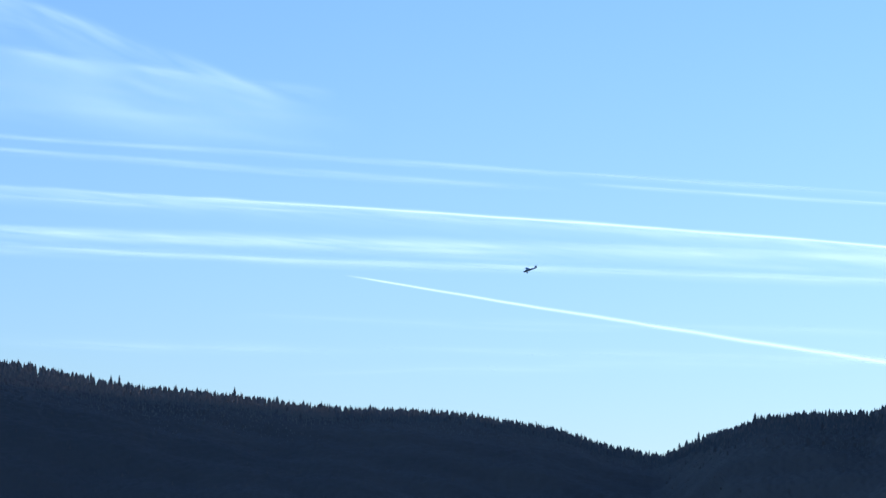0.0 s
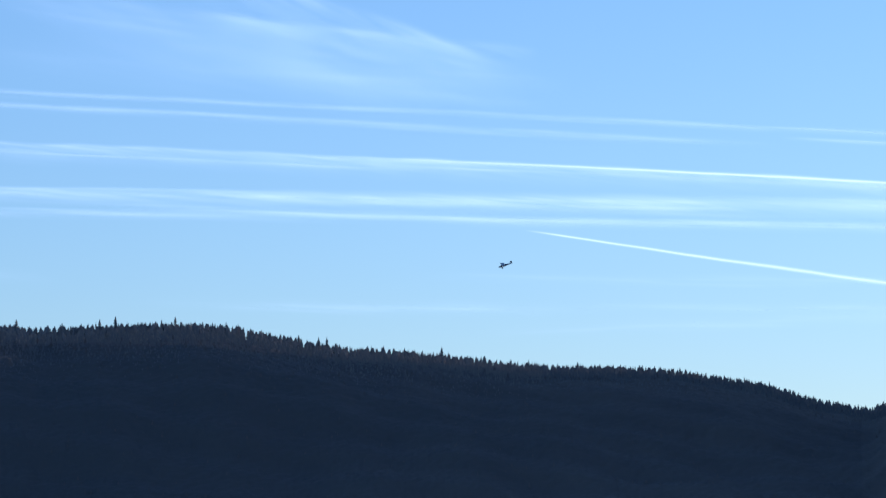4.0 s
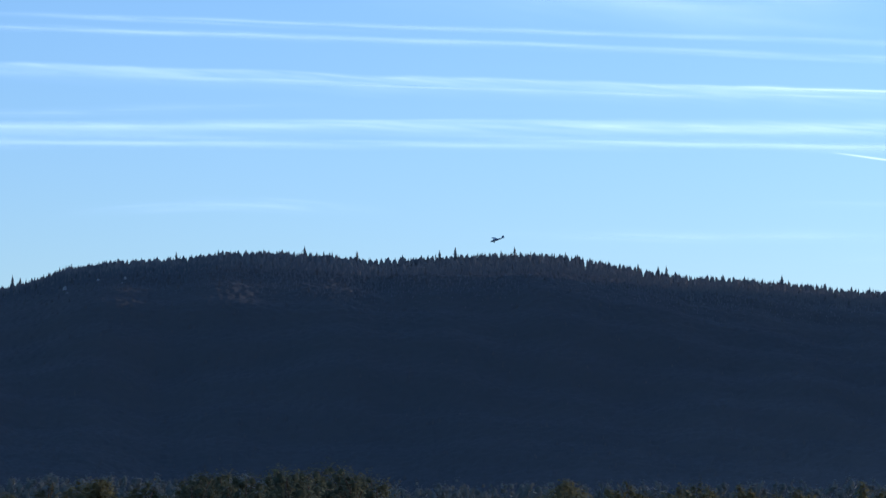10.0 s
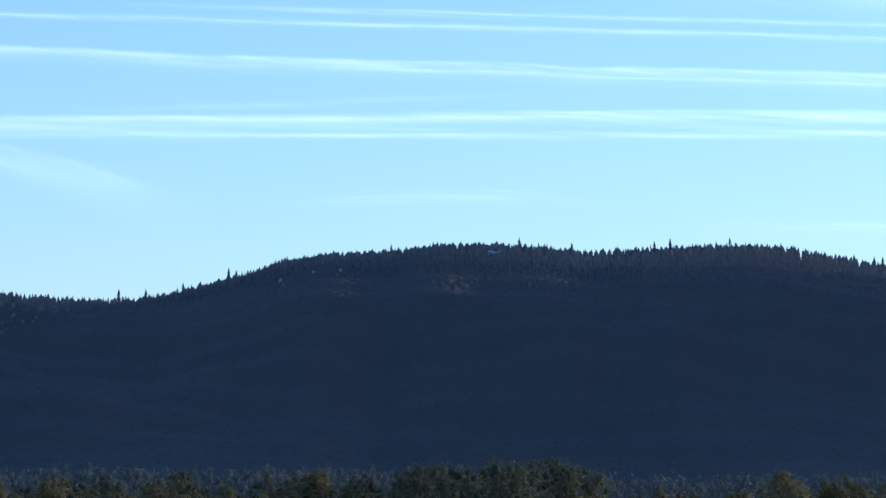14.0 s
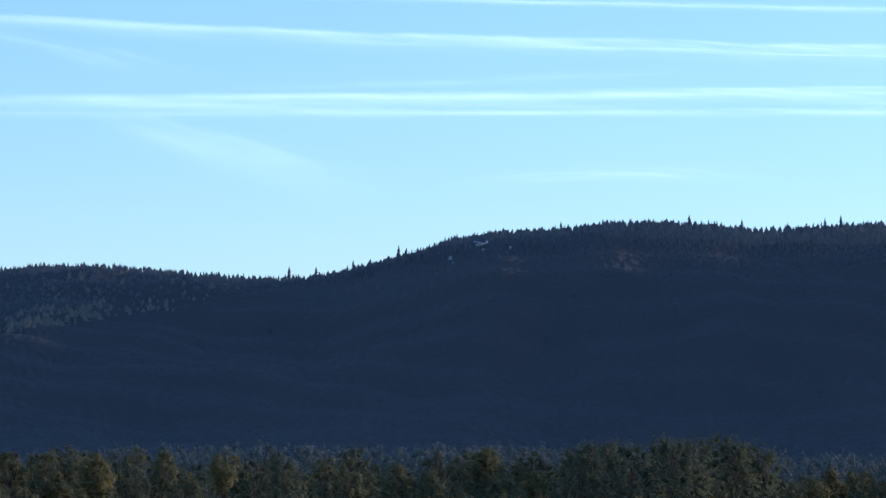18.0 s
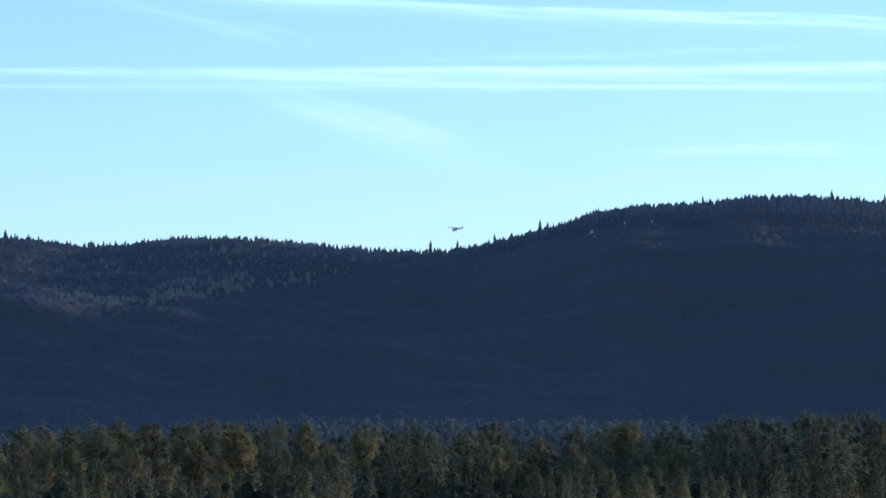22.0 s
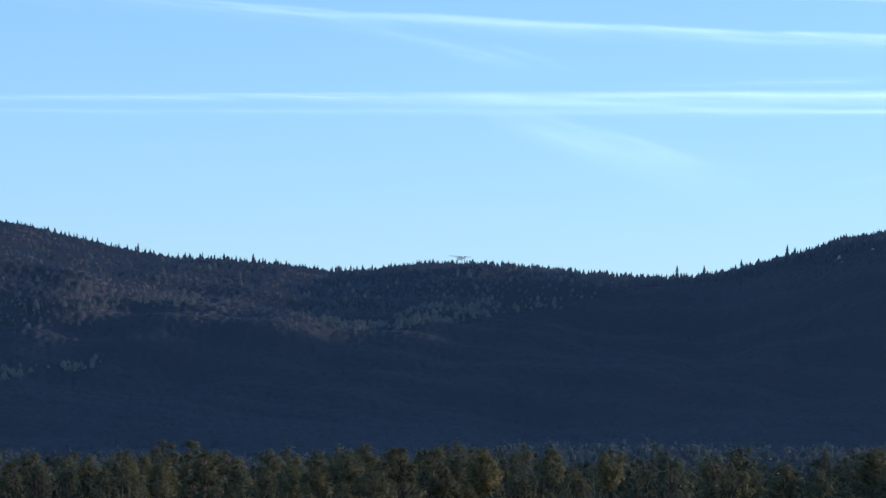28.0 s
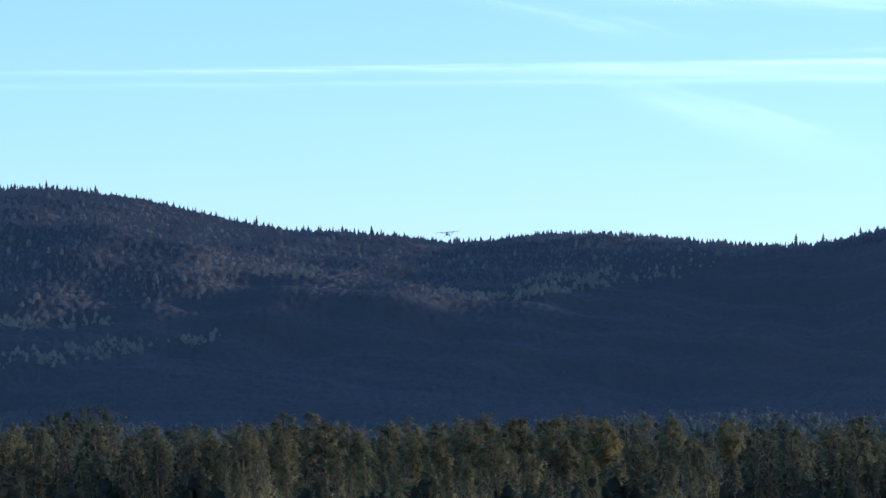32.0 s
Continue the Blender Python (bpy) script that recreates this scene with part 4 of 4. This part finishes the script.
braid(cirrus, (10.95, -0.28, -0.0055), 9.5, 15.2, -0.75, 0.05, 10, FIBRE, 7, (0.10, 0.26), (1.2, 2.8), (-0.02, 0.10))
braid(cirrus, (9.45, -0.11), 10, 15.9, -0.75, 0.1, 12, FIBRE, 8, (0.10, 0.28), (1.4, 3.0), (-0.03, 0.08))

# the youngest trail grows as its aircraft goes on: it slides along its own line
JET0, JET1 = Vector(sky_point(16.64, 6.036)), Vector(sky_point(24.47, 4.828))
jet_trail = strip("contrail", 16.62, 34, (7.385, -0.1582, 0.00013), 0.11, TRAIL, "short bright growing trail of a distant jet", "contrail", (0.03, 0.02), (0.45, 2.2), origin=JET0)


# ---- the light aeroplane ----
def ring_loft(rings):
    bm = bmesh.new()
    loops = [[bm.verts.new(p) for p in r] for r in rings]
    for a, b in zip(loops, loops[1:]):
        for k in range(len(a)):
            bm.faces.new((a[k], a[(k + 1) % len(a)], b[(k + 1) % len(b)], b[k]))
    bm.faces.new(loops[0])
    bm.faces.new(loops[-1])
    return bm


def oval(y, z, w, h, n=12):
    return [(w * math.copysign(abs(math.cos(a)) ** 0.7, math.cos(a)), y, z + h * math.copysign(abs(math.sin(a)) ** 0.7, math.sin(a))) for a in (6.2832 * k / n for k in range(n))]


def foil(x, y, z, chord, thick, sweep=0.0):
    pts = [(0, 0), (0.06, 0.6), (0.25, 1), (0.6, 0.7), (1, 0.03), (0.6, -0.2), (0.25, -0.3), (0.06, -0.3)]
    return [(x, y + sweep - chord * a, z + thick * b) for a, b in pts]


def tube(p, q, r, n=6):
    p, q = Vector(p), Vector(q)
    d = (q - p).normalized()
    s = d.orthogonal().normalized()
    t = d.cross(s)
    return ring_loft([[c + r * (math.cos(6.2832 * k / n) * s + math.sin(6.2832 * k / n) * t) for k in range(n)] for c in (p, q)])


def light_aeroplane():
    root = new("light_aeroplane")
    tagged(root, "pale grey high-wing single-engine light aeroplane with fixed wheels, flying", "aeroplane")
    part("fuselage", ring_loft([oval(2.05, 0.0, 0.22, 0.22), oval(1.9, 0.0, 0.38, 0.36), oval(1.1, 0.05, 0.46, 0.48), oval(0.4, 0.18, 0.48, 0.66), oval(-0.6, 0.2, 0.46, 0.64),
                                oval(-1.6, 0.14, 0.34, 0.46), oval(-3.2, 0.14, 0.18, 0.26), oval(-4.5, 0.18, 0.07, 0.16)]), WHITE_PAINT, root)
    part("wing", ring_loft([foil(x, 0.62, 0.86 + 0.018 * abs(x), 1.6 if abs(x) < 4.9 else 1.0, 0.13) for x in (-5.35, -4.9, -2.5, 0, 2.5, 4.9, 5.35)]), WHITE_PAINT, root)
    part("tailplane", ring_loft([foil(x, -3.6 - 0.12 * abs(x), 0.25, 1.15 - 0.25 * abs(x), 0.05) for x in (-1.5, -0.8, 0, 0.8, 1.5)]), WHITE_PAINT, root)
    part("fin", ring_loft([[(a, b, z) for a, b, _ in ((0.04, y0, 0), (0.05, (y0 + y1) / 2, 0), (0.0, y1, 0), (-0.05, (y0 + y1) / 2, 0), (-0.04, y0, 0))] for y0, y1, z in ((-3.3, -4.15, 0.2), (-3.75, -4.2, 0.8), (-4.0, -4.25, 1.3))]), WHITE_PAINT, root)
    part("rudder", ring_loft([[(0.04, y0, z), (0.0, y1, z), (-0.04, y0, z)] for y0, y1, z in ((-4.18, -4.7, 0.1), (-4.22, -4.85, 0.7), (-4.27, -4.7, 1.32))]), WHITE_PAINT, root)
    part("windscreen", ring_loft([oval(1.0, 0.42, 0.36, 0.16), oval(0.55, 0.66, 0.43, 0.22), oval(0.2, 0.7, 0.44, 0.2)]), GLASS, root, "dark windscreen")
    for s in (-1, 1):
        part("wing_strut", tube((s * 0.42, 0.2, -0.3), (s * 2.9, 0.1, 0.86), 0.045), WHITE_PAINT, root)
        part("wing_strut", tube((s * 0.42, 0.0, -0.3), (s * 2.9, -0.7, 0.86), 0.035), WHITE_PAINT, root)
        part("side_window", ring_loft([[(s * 0.47, y, z), (s * 0.50, y, z), (s * 0.50, y, z + h), (s * 0.47, y, z + h)] for y, z, h in ((0.5, 0.35, 0.3), (-0.9, 0.35, 0.25))]), GLASS, root, "dark side window")
        part("gear_leg", tube((s * 0.35, 0.55, -0.35), (s * 1.0, 0.6, -0.86), 0.07), GREY_METAL, root)
        wheel = part("wheel", tube((s * 0.94, 0.6, -0.9), (s * 1.14, 0.6, -0.9), 0.26, 14), RUBBER, root, "black tyre")
        part("hub", tube((s * 0.92, 0.6, -0.9), (s * 1.16, 0.6, -0.9), 0.12, 10), GREY_METAL, wheel)
    part("tail_wheel", tube((-0.04, -4.4, -0.16), (0.04, -4.4, -0.16), 0.1, 10), RUBBER, root)
    part("spinner", ring_loft([oval(2.35, 0, 0.03, 0.03, 8), oval(2.2, 0, 0.13, 0.13, 8), oval(2.06, 0, 0.17, 0.17, 8)]), GREY_METAL, root)
    part("propeller", ring_loft([foil(x, 2.2, 0, 0.04 + 0.12 * (1 - abs(abs(x) - 0.5)), 0.03) for x in (-0.92, -0.5, -0.15, 0.15, 0.5, 0.92)]), GREY_METAL, root)
    return root


aeroplane = light_aeroplane()
# seconds, bearing and height angle
FLIGHT = [(0.0, 19.29, 6.122), (1.0, 18.448, 5.972), (2.0, 17.576, 5.823), (3.0, 16.744, 5.686), (3.5, 16.347, 5.625), (5.5, 14.674, 5.392), (6.0, 14.242, 5.333),
          (7.0, 13.411, 5.242), (8.0, 12.569, 5.14), (9.0, 11.731, 5.038), (10.0, 10.896, 4.931), (11, 10.07, 4.848), (12, 9.267, 4.765), (13, 8.50, 4.69),
          (13.5, 8.107, 4.653), (15.5, 6.694, 4.57), (16, 6.347, 4.549), (17, 5.688, 4.494), (18, 5.08, 4.44), (19, 4.469, 4.389), (20, 3.85, 4.345),
          (21, 3.26, 4.308), (22, 2.683, 4.271), (23, 2.108, 4.242), (24, 1.518, 4.213), (25, 0.933, 4.213), (26, 0.345, 4.202), (26.5, 0.042, 4.193)]
FLIGHT_END = [(28.5, -1.087, 4.175), (29, -1.344, 4.16), (29.5, -1.612, 4.16), (30, -1.85, 4.162), (31, -2.30, 4.141), (32, -2.727, 4.101)]
# seconds: distance, heading, pitch, bank
COURSE = np.array([(0, 1930, 77, -18, -12), (6, 1940, 82, -17, -12), (12, 1935, 92, -15, -9), (16, 1925, 104, -12, -11), (20, 1895, 122, -8, -8), (23, 1850, 133, -7, -4),
                   (26, 1805, 146, -4, -2), (28.5, 1770, 156, -3, -6), (30, 1745, 164, -2, -10), (31, 1727, 168, -2, -5), (32, 1710, 170, -2, 4)])


def motions():
    rows = []
    for t, b, e in FLIGHT + FLIGHT_END:
        d, head, pitch, bank = (np.interp(t, COURSE[:, 0], COURSE[:, k]) for k in range(1, 5))
        rb, re = radians(b), radians(e)
        rows.append((t, pose(d * math.sin(rb) * math.cos(re), d * math.cos(rb) * math.cos(re), EYE + d * math.sin(re), 0, 0, head) @ pose(0, 0, 0, pitch, bank)))
    walk(aeroplane, rows)
    way = (JET1 - JET0).normalized()
    step = SHELL * radians(0.0885)
    walk(jet_trail, [(t, Matrix.Translation(JET0 - way * step * t)) for t in (0, 8, 16, 24, 32)])


motions()
